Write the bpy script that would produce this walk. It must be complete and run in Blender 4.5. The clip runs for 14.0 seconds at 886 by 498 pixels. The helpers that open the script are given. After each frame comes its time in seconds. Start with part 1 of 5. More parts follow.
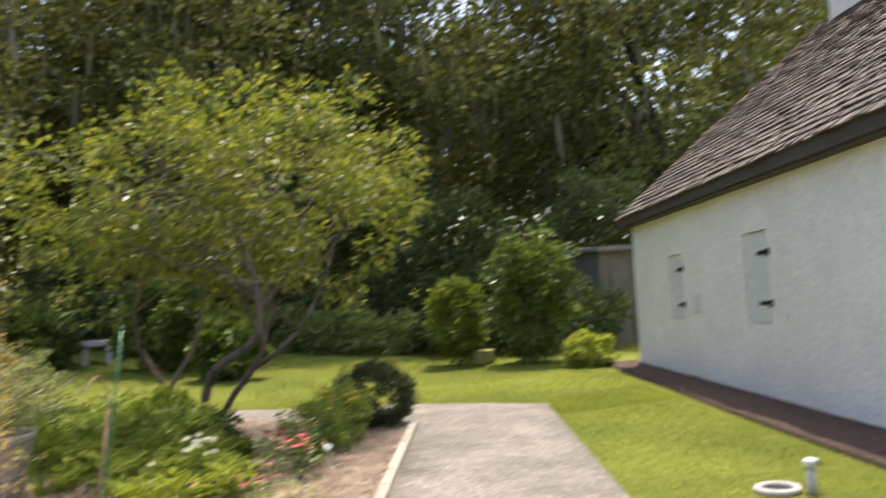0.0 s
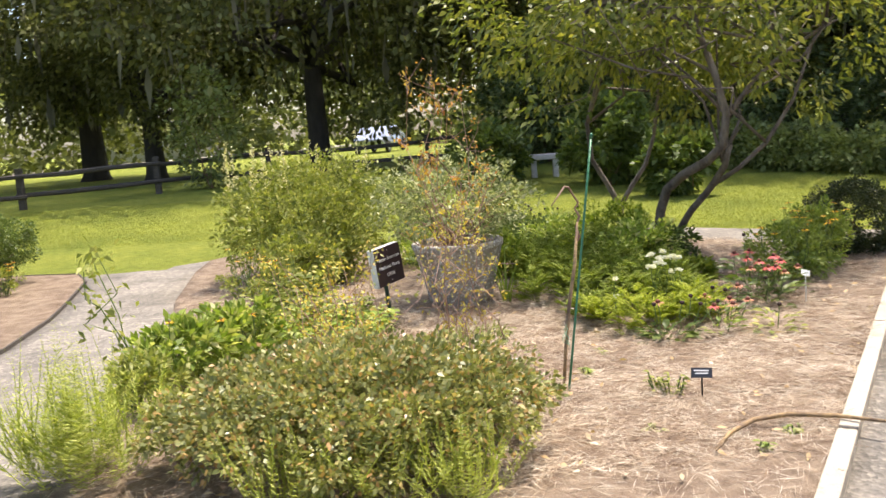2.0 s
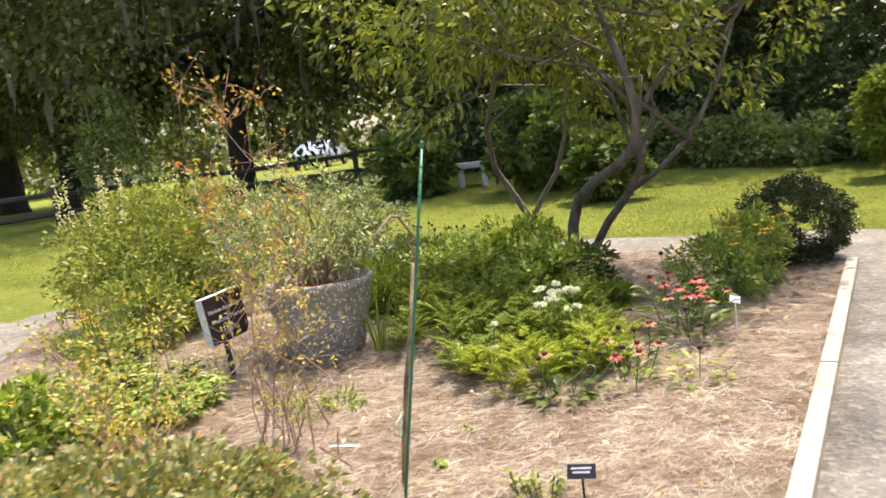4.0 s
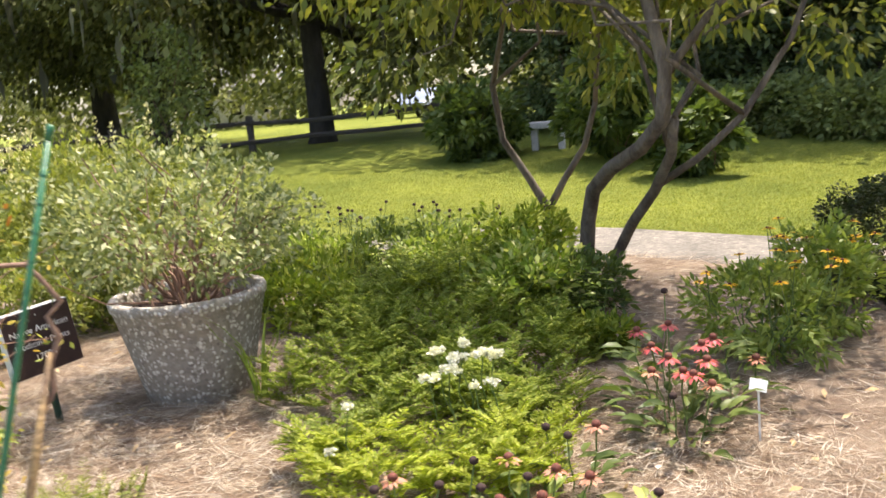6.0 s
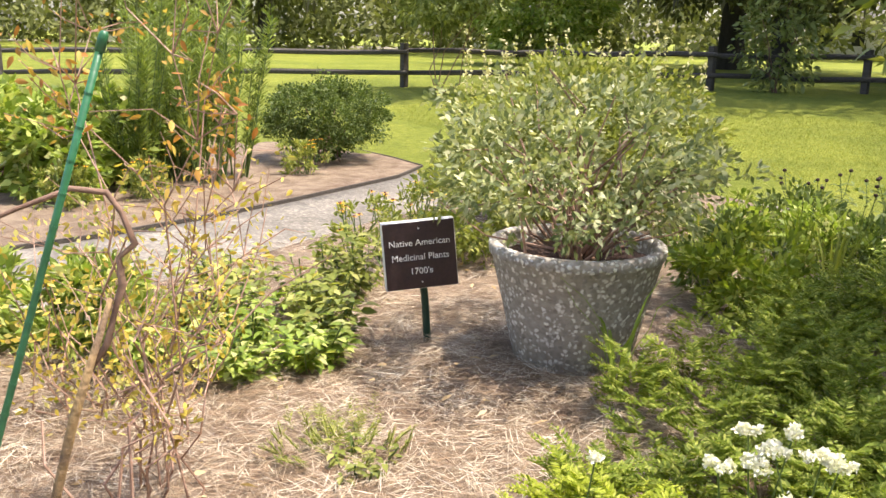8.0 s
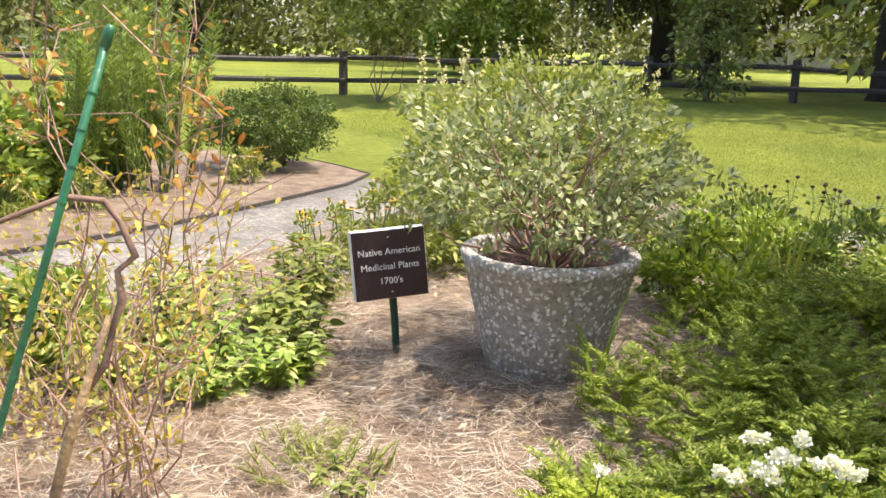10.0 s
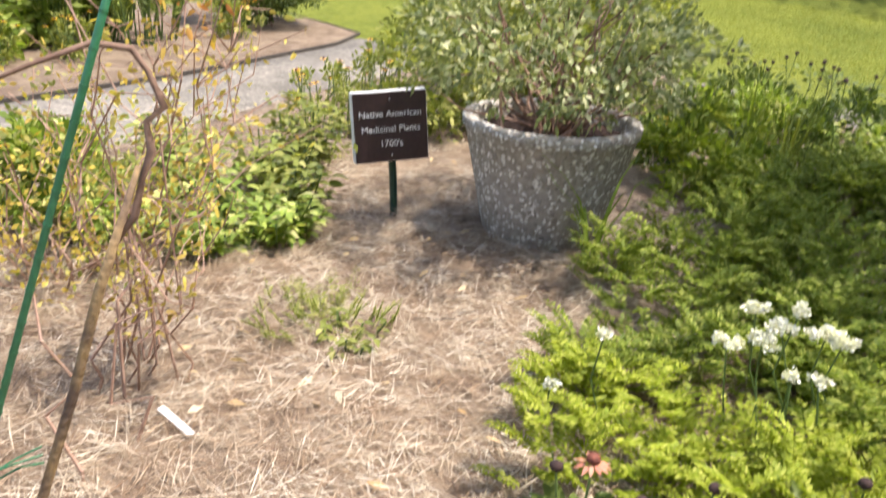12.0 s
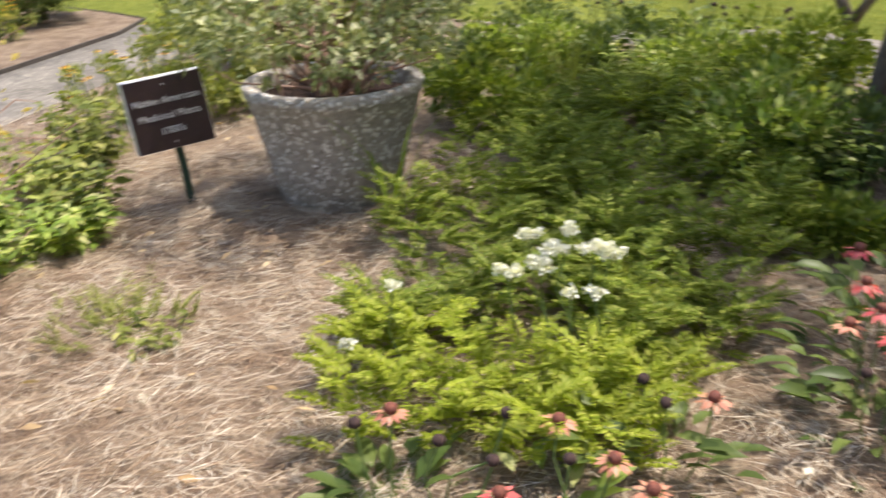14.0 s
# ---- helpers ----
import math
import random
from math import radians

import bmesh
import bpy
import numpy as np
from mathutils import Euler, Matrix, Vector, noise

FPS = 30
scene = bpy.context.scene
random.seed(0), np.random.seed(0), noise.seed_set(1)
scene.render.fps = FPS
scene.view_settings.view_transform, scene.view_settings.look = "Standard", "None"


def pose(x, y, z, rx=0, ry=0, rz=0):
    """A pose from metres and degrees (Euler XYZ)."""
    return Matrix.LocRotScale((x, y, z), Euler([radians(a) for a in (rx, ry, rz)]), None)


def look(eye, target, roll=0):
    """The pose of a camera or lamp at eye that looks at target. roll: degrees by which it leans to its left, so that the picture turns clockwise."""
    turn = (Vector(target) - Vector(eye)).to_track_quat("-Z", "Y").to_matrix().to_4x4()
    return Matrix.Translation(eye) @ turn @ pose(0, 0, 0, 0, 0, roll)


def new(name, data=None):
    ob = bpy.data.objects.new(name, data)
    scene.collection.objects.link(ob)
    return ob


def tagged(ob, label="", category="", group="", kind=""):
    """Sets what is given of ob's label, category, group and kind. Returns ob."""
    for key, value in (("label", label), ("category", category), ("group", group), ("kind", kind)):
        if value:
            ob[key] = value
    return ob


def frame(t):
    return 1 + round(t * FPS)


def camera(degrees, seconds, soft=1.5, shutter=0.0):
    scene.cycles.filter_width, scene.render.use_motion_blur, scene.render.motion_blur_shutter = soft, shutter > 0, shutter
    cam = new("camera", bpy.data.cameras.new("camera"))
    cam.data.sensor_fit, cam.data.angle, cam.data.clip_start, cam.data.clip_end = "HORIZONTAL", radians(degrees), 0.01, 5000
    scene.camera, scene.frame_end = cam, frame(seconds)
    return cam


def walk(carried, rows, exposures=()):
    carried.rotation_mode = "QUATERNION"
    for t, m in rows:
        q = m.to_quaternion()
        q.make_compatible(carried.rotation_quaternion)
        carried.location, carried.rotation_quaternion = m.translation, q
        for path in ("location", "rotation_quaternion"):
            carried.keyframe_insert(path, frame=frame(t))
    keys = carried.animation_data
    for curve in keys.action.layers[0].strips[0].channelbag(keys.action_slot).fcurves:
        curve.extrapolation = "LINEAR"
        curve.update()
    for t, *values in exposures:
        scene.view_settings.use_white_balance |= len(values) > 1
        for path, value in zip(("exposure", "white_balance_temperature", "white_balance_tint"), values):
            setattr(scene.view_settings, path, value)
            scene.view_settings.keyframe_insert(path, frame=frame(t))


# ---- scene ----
cam = camera(53.0, 14.0, soft=1.5, shutter=0.5)
PATH = [
    (0, (-0.154, -3.302, 1.683), (0.628, -1.463, 1.753), -3.6),
    (0.5, (-0.273, -3.152, 1.57), (0.22, -1.214, 1.535), -4.7),
    (1, (-0.435, -3.035, 1.65), (-0.176, -1.054, 1.556), -6.5),
    (1.5, (-0.459, -2.892, 1.643), (-0.519, -0.904, 1.437), -7.6),
    (2, (-0.313, -2.627, 1.623), (-0.483, -0.653, 1.351), -4.4),
    (2.5, (-0.189, -2.321, 1.561), (-0.488, -0.359, 1.313), -6.2),
    (3, (-0.129, -1.977, 1.549), (-0.079, 0.006, 1.297), -7.8),
    (5.5, (1.236, 0.449, 1.521), (0.89, 2.395, 1.217), -6.1),
    (6, (1.367, 0.955, 1.502), (0.998, 2.891, 1.161), -5.4),
    (6.5, (1.591, 1.333, 1.494), (0.772, 3.107, 1.065), -2.2),
    (7, (1.646, 1.769, 1.506), (0.817, 3.552, 1.139), -1.4),
    (7.5, (1.721, 1.995, 1.566), (0.494, 3.524, 1.169), -0.1),
    (8, (1.795, 2.174, 1.521), (0.32, 3.442, 1.055), 1.2),
    (10.5, (1.577, 2.094, 1.498), (0.216, 3.492, 1.058), 1.5),
    (11, (1.57, 2.101, 1.5), (0.211, 3.498, 1.05), 1.2),
    (11.5, (1.566, 2.058, 1.543), (0.229, 3.44, 0.99), 1.4),
    (12, (1.553, 2.026, 1.487), (0.281, 3.388, 0.76), 4.1),
    (12.5, (1.572, 2.056, 1.486), (0.33, 3.335, 0.581), 1.7),
    (13, (1.597, 2.068, 1.479), (0.349, 3.329, 0.556), 1.2),
    (13.5, (1.644, 2.105, 1.496), (0.473, 3.487, 0.648), 0.4),
    (14, (1.714, 2.146, 1.492), (0.724, 3.689, 0.692), -2.0),
]
walk(cam, [(t, look(eye, target, roll)) for t, eye, target, roll in PATH],
     [(0, 1.2, 6950, 14), (1.5, 1.36, 6950, 14), (3, 1.42, 6950, 14), (5.5, 1.48, 6950, 14), (7, 1.55, 6950, 14), (8, 1.5, 6950, 14), (10.5, 1.48, 6650, 13), (11.5, 1.42, 6650, 13), (13, 1.26, 6650, 13), (14, 1.1, 6650, 13)])
# ---- world, sun, exposure ----
SUN_AZ, SUN_EL = 40.0, 68.0     # degrees from +y towards +x, and above the horizon
world = bpy.data.worlds.new("world")
scene.world = world
world.use_nodes = True
sky = world.node_tree.nodes.new("ShaderNodeTexSky")
sky.sky_type, sky.sun_disc = "NISHITA", False
sky.sun_elevation, sky.sun_rotation = radians(SUN_EL), radians(SUN_AZ)
sky.air_density, sky.dust_density = 1.0, 2.5
world.node_tree.nodes["Background"].inputs["Strength"].default_value = 0.15
world.node_tree.links.new(sky.outputs["Color"], world.node_tree.nodes["Background"].inputs["Color"])
sun = new("sun", bpy.data.lights.new("sun", "SUN"))
sun.data.energy, sun.data.angle, sun.data.color = 3.2, radians(0.6), (1.0, 0.95, 0.86)
az, el = radians(SUN_AZ), radians(SUN_EL)
sun.matrix_world = look((0, 0, 0), (-math.sin(az) * math.cos(el), -math.cos(az) * math.cos(el), -math.sin(el)))

# ---- materials ----
def nodes_of(name):
    m = bpy.data.materials.new(name)
    m.use_nodes = True
    nt = m.node_tree
    return m, nt, nt.nodes["Principled BSDF"]


def ramp(nt, fac, stops):
    r = nt.nodes.new("ShaderNodeValToRGB")
    e = r.color_ramp.elements
    while len(e) < len(stops):
        e.new(0.5)
    for el_, (p, c) in zip(e, stops):
        el_.position, el_.color = p, (*c, 1)
    nt.links.new(fac, r.inputs["Fac"])
    return r.outputs["Color"]


def noise_tex(nt, scale, detail=4.0, rough=0.6, stretch=None):
    tc = nt.nodes.new("ShaderNodeNewGeometry")
    out = tc.outputs["Position"]
    if stretch:
        mp = nt.nodes.new("ShaderNodeMapping")
        mp.inputs["Scale"].default_value = stretch
        nt.links.new(out, mp.inputs["Vector"])
        out = mp.outputs["Vector"]
    n = nt.nodes.new("ShaderNodeTexNoise")
    n.inputs["Scale"].default_value, n.inputs["Detail"].default_value, n.inputs["Roughness"].default_value = scale, detail, rough
    nt.links.new(out, n.inputs["Vector"])
    return n.outputs["Fac"]


def mixed(nt, a, b, fac, how="MIX"):
    m = nt.nodes.new("ShaderNodeMix")
    m.data_type, m.blend_type = "RGBA", how
    for sock, v in ((m.inputs[0], fac), (m.inputs[6], a), (m.inputs[7], b)):
        if hasattr(v, "node"):
            nt.links.new(v, sock)
        else:
            sock.default_value = v if isinstance(v, float) else (*v, 1)
    return m.outputs[2]


def bump(nt, bsdf, height, strength, distance=0.01):
    b = nt.nodes.new("ShaderNodeBump")
    b.inputs["Strength"].default_value, b.inputs["Distance"].default_value = strength, distance
    nt.links.new(height, b.inputs["Height"])
    nt.links.new(b.outputs["Normal"], bsdf.inputs["Normal"])


def leaf_mat(name, stops, rough=0.45, glow=0.35, patch=0.8):
    """Foliage: each leaf has its own tone, larger patches drift in tone, light passes through."""
    m, nt, bsdf = nodes_of(name)
    g = nt.nodes.new("ShaderNodeNewGeometry")
    col = ramp(nt, g.outputs["Random Per Island"], stops)
    n = noise_tex(nt, patch, 2.0)
    dark = ramp(nt, n, [(0.3, (0.7, 0.7, 0.68)), (0.7, (1.15, 1.12, 1.05))])
    col = mixed(nt, col, dark, 1.0, "MULTIPLY")
    nt.links.new(col, bsdf.inputs["Base Color"])
    bsdf.inputs["Roughness"].default_value = rough
    bsdf.inputs["Specular IOR Level"].default_value = 0.5 * (1.0 - rough)
    tr = nt.nodes.new("ShaderNodeBsdfTranslucent")
    warm = mixed(nt, col, (1.25, 1.3, 0.6), 1.0, "MULTIPLY")
    nt.links.new(warm, tr.inputs["Color"])
    ms = nt.nodes.new("ShaderNodeMixShader")
    ms.inputs[0].default_value = glow
    nt.links.new(bsdf.outputs[0], ms.inputs[1])
    nt.links.new(tr.outputs[0], ms.inputs[2])
    nt.links.new(ms.outputs[0], nt.nodes["Material Output"].inputs["Surface"])
    return m


def plain(name, col, col2=None, scale=8.0, rough=0.7, bumps=0.3, dist=0.01, metal=0.0, stretch=None, fine=60.0):
    """A solid surface: two tones by noise at two scales, with relief."""
    m, nt, bsdf = nodes_of(name)
    col2 = col2 or tuple(c * 0.75 for c in col)
    n = noise_tex(nt, scale, 5.0, 0.65, stretch)
    f = noise_tex(nt, fine, 3.0, 0.6, stretch)
    c = ramp(nt, n, [(0.35, col2), (0.65, col)])
    c = mixed(nt, c, ramp(nt, f, [(0.3, (0.8, 0.8, 0.8)), (0.7, (1.1, 1.1, 1.1))]), 1.0, "MULTIPLY")
    nt.links.new(c, bsdf.inputs["Base Color"])
    bsdf.inputs["Roughness"].default_value, bsdf.inputs["Metallic"].default_value = rough, metal
    if bumps:
        bump(nt, bsdf, f, bumps, dist)
    return m


GRASS = leaf_mat("grass_blades", [(0.0, (0.20, 0.25, 0.045)), (0.5, (0.31, 0.345, 0.075)), (1.0, (0.45, 0.45, 0.14))], 0.5, 0.35, 0.5)
STRAW = plain("pine_straw", (0.30, 0.225, 0.155), (0.15, 0.095, 0.06), 6.0, 0.8, 0.9, 0.02, fine=140.0)
MULCH = plain("brown_mulch", (0.13, 0.075, 0.05), (0.07, 0.04, 0.028), 14.0, 0.9, 1.0, 0.03, fine=70.0)
PLASTER = plain("white_limewash", (0.84, 0.80, 0.76), (0.76, 0.72, 0.68), 1.2, 0.85, 0.5, 0.012, fine=22.0)
SHUTTER = plain("white_shutter_paint", (0.72, 0.73, 0.71), (0.62, 0.63, 0.61), 5.0, 0.6, 0.2)
IRON = plain("black_iron", (0.02, 0.02, 0.02), (0.035, 0.03, 0.028), 20.0, 0.5, 0.3, metal=0.6)
DARKWOOD = plain("weathered_rail", (0.10, 0.085, 0.07), (0.05, 0.04, 0.035), 6.0, 0.85, 0.6, 0.01, stretch=(1, 6, 6))
CURB = plain("pale_timber_edging", (0.46, 0.41, 0.33), (0.33, 0.29, 0.23), 5.0, 0.8, 0.5, 0.006)
BARK = plain("grey_bark", (0.22, 0.18, 0.14), (0.075, 0.055, 0.042), 9.0, 0.9, 0.9, 0.02, stretch=(1, 1, 0.35))
OAKBARK = plain("dark_oak_bark", (0.06, 0.05, 0.042), (0.03, 0.025, 0.02), 4.0, 0.95, 1.0, 0.05, stretch=(1, 1, 0.3))
TWIG = plain("brown_twig", (0.26, 0.16, 0.11), (0.16, 0.09, 0.06), 12.0, 0.8, 0.4)
PINKTWIG = plain("pinkish_bare_twig", (0.42, 0.27, 0.20), (0.30, 0.17, 0.11), 14.0, 0.7, 0.3)
DRYSTICK = plain("dry_tan_stick", (0.42, 0.28, 0.13), (0.14, 0.09, 0.06), 9.0, 0.85, 0.8, 0.01)
STEM = plain("green_stem", (0.14, 0.20, 0.05), (0.09, 0.14, 0.03), 12.0, 0.6, 0.2)
GREENSTAKE = plain("green_plastic_coat", (0.035, 0.17, 0.075), (0.03, 0.14, 0.06), 20.0, 0.35, 0.3, 0.004)
DARKGREEN = plain("dark_green_paint", (0.02, 0.06, 0.035), (0.015, 0.045, 0.028), 20.0, 0.5, 0.2)
SIGNBROWN = plain("dark_brown_sign_face", (0.045, 0.022, 0.022), (0.035, 0.017, 0.018), 12.0, 0.4, 0.1)
SIGNEDGE = plain("white_sign_edge", (0.75, 0.73, 0.70), (0.6, 0.58, 0.55), 12.0, 0.6, 0.1)
LETTER = plain("white_lettering", (0.85, 0.83, 0.80), (0.8, 0.78, 0.75), 12.0, 0.6, 0.0)
SOIL = plain("dark_potting_soil", (0.10, 0.05, 0.035), (0.05, 0.028, 0.02), 25.0, 0.95, 1.0, 0.03)
STONE = plain("pale_stone", (0.62, 0.58, 0.53), (0.45, 0.42, 0.38), 8.0, 0.85, 0.5)
BLACKPL = plain("black_label", (0.015, 0.016, 0.02), (0.02, 0.02, 0.025), 20.0, 0.35, 0.0)
WHITEPL = plain("white_plastic", (0.82, 0.82, 0.80), (0.74, 0.73, 0.70), 15.0, 0.5, 0.1)
SHED = plain("grey_shed_boards", (0.16, 0.15, 0.13), (0.11, 0.105, 0.095), 4.0, 0.8, 0.3)
FARWHITE = plain("far_white_wall", (0.7, 0.7, 0.68), (0.6, 0.6, 0.58), 1.0, 0.8, 0.1)
ROOFING = plain("far_roof", (0.20, 0.19, 0.18), (0.15, 0.14, 0.135), 2.0, 0.8, 0.2)
CARPAINT = plain("silver_blue_car_paint", (0.42, 0.47, 0.55), (0.40, 0.45, 0.53), 3.0, 0.25, 0.0, metal=0.5)
TYRE = plain("tyre_rubber", (0.02, 0.02, 0.02), (0.03, 0.03, 0.03), 10.0, 0.8, 0.2)
DARKGLASS = plain("dark_car_glass", (0.02, 0.022, 0.025), (0.02, 0.02, 0.02), 3.0, 0.08, 0.0)
HAY = plain("yellow_straw_block", (0.45, 0.40, 0.14), (0.33, 0.28, 0.09), 12.0, 0.9, 0.9, 0.02)


def lawn_mat():
    m, nt, bsdf = nodes_of("lawn_turf")
    a, b, c = noise_tex(nt, 0.5, 3.0), noise_tex(nt, 9.0, 4.0), noise_tex(nt, 90.0, 3.0)
    col = ramp(nt, b, [(0.3, (0.18, 0.22, 0.04)), (0.7, (0.30, 0.33, 0.07))])
    col = mixed(nt, col, ramp(nt, a, [(0.35, (0.75, 0.8, 0.7)), (0.65, (1.15, 1.1, 1.0))]), 1.0, "MULTIPLY")
    col = mixed(nt, col, ramp(nt, c, [(0.3, (0.65, 0.65, 0.6)), (0.7, (1.2, 1.2, 1.1))]), 1.0, "MULTIPLY")
    nt.links.new(col, bsdf.inputs["Base Color"])
    bsdf.inputs["Roughness"].default_value = 0.9
    bsdf.inputs["Specular IOR Level"].default_value = 0.15
    bump(nt, bsdf, c, 1.0, 0.04)
    return m


def shell_mat():
    """Worn shell-and-sand concrete: pale, with grey shell flecks and darker worn patches."""
    m, nt, bsdf = nodes_of("shell_concrete")
    big, mid = noise_tex(nt, 1.3, 5.0, 0.7), noise_tex(nt, 14.0, 4.0, 0.7)
    g = nt.nodes.new("ShaderNodeNewGeometry")
    v = nt.nodes.new("ShaderNodeTexVoronoi")
    v.inputs["Scale"].default_value = 42.0
    nt.links.new(g.outputs["Position"], v.inputs["Vector"])
    base = ramp(nt, big, [(0.32, (0.125, 0.112, 0.094)), (0.62, (0.255, 0.228, 0.192))])
    base = mixed(nt, base, ramp(nt, mid, [(0.35, (0.75, 0.75, 0.76)), (0.65, (1.1, 1.1, 1.1))]), 1.0, "MULTIPLY")
    fleck = nt.nodes.new("ShaderNodeSeparateColor")
    nt.links.new(v.outputs["Color"], fleck.inputs[0])
    base = mixed(nt, base, ramp(nt, fleck.outputs[0], [(0.1, (0.6, 0.6, 0.6)), (0.8, (1.0, 1.0, 1.0)), (0.95, (1.5, 1.5, 1.45))]), 0.7, "MULTIPLY")
    nt.links.new(base, bsdf.inputs["Base Color"])
    bsdf.inputs["Roughness"].default_value = 0.9
    bump(nt, bsdf, v.outputs["Distance"], 0.5, 0.008)
    return m


def aggregate_mat():
    """Exposed pebbles in grey-brown cement."""
    m, nt, bsdf = nodes_of("exposed_aggregate")
    g = nt.nodes.new("ShaderNodeTexCoord")
    v = nt.nodes.new("ShaderNodeTexVoronoi")
    v.inputs["Scale"].default_value = 46.0
    w = nt.nodes.new("ShaderNodeTexNoise")
    w.inputs["Scale"].default_value = 30.0
    warp = mixed(nt, g.outputs["Object"], w.outputs["Color"], 0.035)
    nt.links.new(g.outputs["Object"], w.inputs["Vector"])
    nt.links.new(warp, v.inputs["Vector"])
    sep = nt.nodes.new("ShaderNodeSeparateColor")
    nt.links.new(v.outputs["Color"], sep.inputs[0])
    peb = ramp(nt, sep.outputs[0], [(0.0, (0.22, 0.19, 0.16)), (0.42, (0.34, 0.31, 0.27)), (0.52, (0.66, 0.63, 0.58)), (1.0, (0.82, 0.80, 0.76))])
    edge = ramp(nt, v.outputs["Distance"], [(0.3, (1, 1, 1)), (0.55, (0, 0, 0))])
    cem = ramp(nt, w.outputs["Fac"], [(0.3, (0.27, 0.235, 0.195)), (0.7, (0.40, 0.36, 0.31))])
    s2 = nt.nodes.new("ShaderNodeSeparateColor")
    nt.links.new(edge, s2.inputs[0])
    col = mixed(nt, cem, peb, s2.outputs[0])
    nt.links.new(col, bsdf.inputs["Base Color"])
    bsdf.inputs["Roughness"].default_value = 0.8
    bump(nt, bsdf, s2.outputs[0], 0.6, 0.006)
    return m


LAWN, SHELL, AGG = lawn_mat(), shell_mat(), aggregate_mat()
SHINGLE, nt_, b_ = nodes_of("weathered_wood_shingle")
gi = nt_.nodes.new("ShaderNodeNewGeometry")
tone = mixed(nt_, ramp(nt_, gi.outputs["Random Per Island"], [(0.0, (0.07, 0.055, 0.045)), (0.5, (0.13, 0.105, 0.088)), (1.0, (0.21, 0.175, 0.15))]),
             ramp(nt_, noise_tex(nt_, 30.0, 4.0), [(0.3, (0.7, 0.7, 0.7)), (0.7, (1.15, 1.15, 1.15))]), 1.0, "MULTIPLY")
nt_.links.new(tone, b_.inputs["Base Color"])
b_.inputs["Roughness"].default_value = 0.9
NEEDLE, nt_, b_ = nodes_of("pine_needles")
gi = nt_.nodes.new("ShaderNodeNewGeometry")
single = ramp(nt_, gi.outputs["Random Per Island"], [(0.0, (0.13, 0.07, 0.04)), (0.25, (0.28, 0.19, 0.115)), (0.6, (0.46, 0.375, 0.27)), (1.0, (0.66, 0.595, 0.49))])
heap = ramp(nt_, noise_tex(nt_, 5.0, 4.0, 0.6), [(0.36, (0.68, 0.58, 0.5)), (0.5, (1.0, 0.97, 0.93)), (0.66, (1.25, 1.27, 1.28))])
nt_.links.new(mixed(nt_, single, heap, 1.0, "MULTIPLY"), b_.inputs["Base Color"])
b_.inputs["Roughness"].default_value = 0.7

L_POT = leaf_mat("grey_green_variegated_leaf", [(0.0, (0.13, 0.17, 0.07)), (0.5, (0.27, 0.31, 0.14)), (0.8, (0.46, 0.48, 0.27)), (1.0, (0.64, 0.63, 0.42))], 0.5, 0.3, 3.0)
L_TREE = leaf_mat("yellow_green_tree_leaf", [(0.0, (0.10, 0.135, 0.025)), (0.5, (0.195, 0.225, 0.05)), (1.0, (0.33, 0.325, 0.085))], 0.4, 0.4, 1.2)
L_OAK = leaf_mat("dark_oak_leaf", [(0.0, (0.065, 0.072, 0.03)), (0.6, (0.13, 0.14, 0.055)), (1.0, (0.22, 0.225, 0.1))], 0.75, 0.25, 0.4)
L_WOOD = leaf_mat("far_wood_leaf", [(0.0, (0.09, 0.105, 0.045)), (0.6, (0.18, 0.205, 0.08)), (1.0, (0.3, 0.32, 0.15))], 0.75, 0.3, 0.25)
L_MOSS = leaf_mat("grey_hanging_moss", [(0.0, (0.09, 0.088, 0.07)), (1.0, (0.24, 0.23, 0.18))], 0.9, 0.2, 0.6)
L_MAG = leaf_mat("glossy_dark_leaf", [(0.0, (0.05, 0.078, 0.028)), (0.7, (0.115, 0.155, 0.055)), (1.0, (0.22, 0.265, 0.11))], 0.42, 0.2, 1.0)
L_YOUNG = leaf_mat("young_yellow_green_leaf", [(0.0, (0.10, 0.14, 0.025)), (1.0, (0.24, 0.28, 0.05))], 0.45, 0.4, 1.5)
L_HEDGE = leaf_mat("hedge_leaf", [(0.0, (0.11, 0.15, 0.04)), (1.0, (0.32, 0.36, 0.14))], 0.5, 0.3, 1.0)
L_MOUND = leaf_mat("olive_russet_leaf", [(0.0, (0.12, 0.14, 0.045)), (0.45, (0.26, 0.28, 0.10)), (0.82, (0.44, 0.42, 0.18)), (0.92, (0.50, 0.33, 0.14)), (1.0, (0.50, 0.29, 0.13))], 0.35, 0.25, 2.5)
L_BALL = leaf_mat("dark_boxwood_leaf", [(0.0, (0.02, 0.032, 0.012)), (1.0, (0.085, 0.105, 0.035))], 0.4, 0.15, 3.0)
L_FERN = leaf_mat("ferny_green_leaf", [(0.0, (0.11, 0.165, 0.02)), (0.6, (0.215, 0.28, 0.038)), (1.0, (0.39, 0.42, 0.1))], 0.55, 0.4, 2.0)
# the same ferny leaf with sunlight put into its colour, for the front yarrow
L_FERN_SUN = leaf_mat("sunlit_ferny_leaf", [(0.0, (0.22, 0.29, 0.025)), (0.6, (0.36, 0.42, 0.045)), (1.0, (0.52, 0.54, 0.12))], 0.55, 0.45, 2.5)
L_LEAFY = leaf_mat("broad_bright_leaf", [(0.0, (0.13, 0.20, 0.03)), (0.5, (0.27, 0.36, 0.07)), (0.85, (0.44, 0.49, 0.15)), (1.0, (0.58, 0.56, 0.30))], 0.45, 0.35, 3.0)
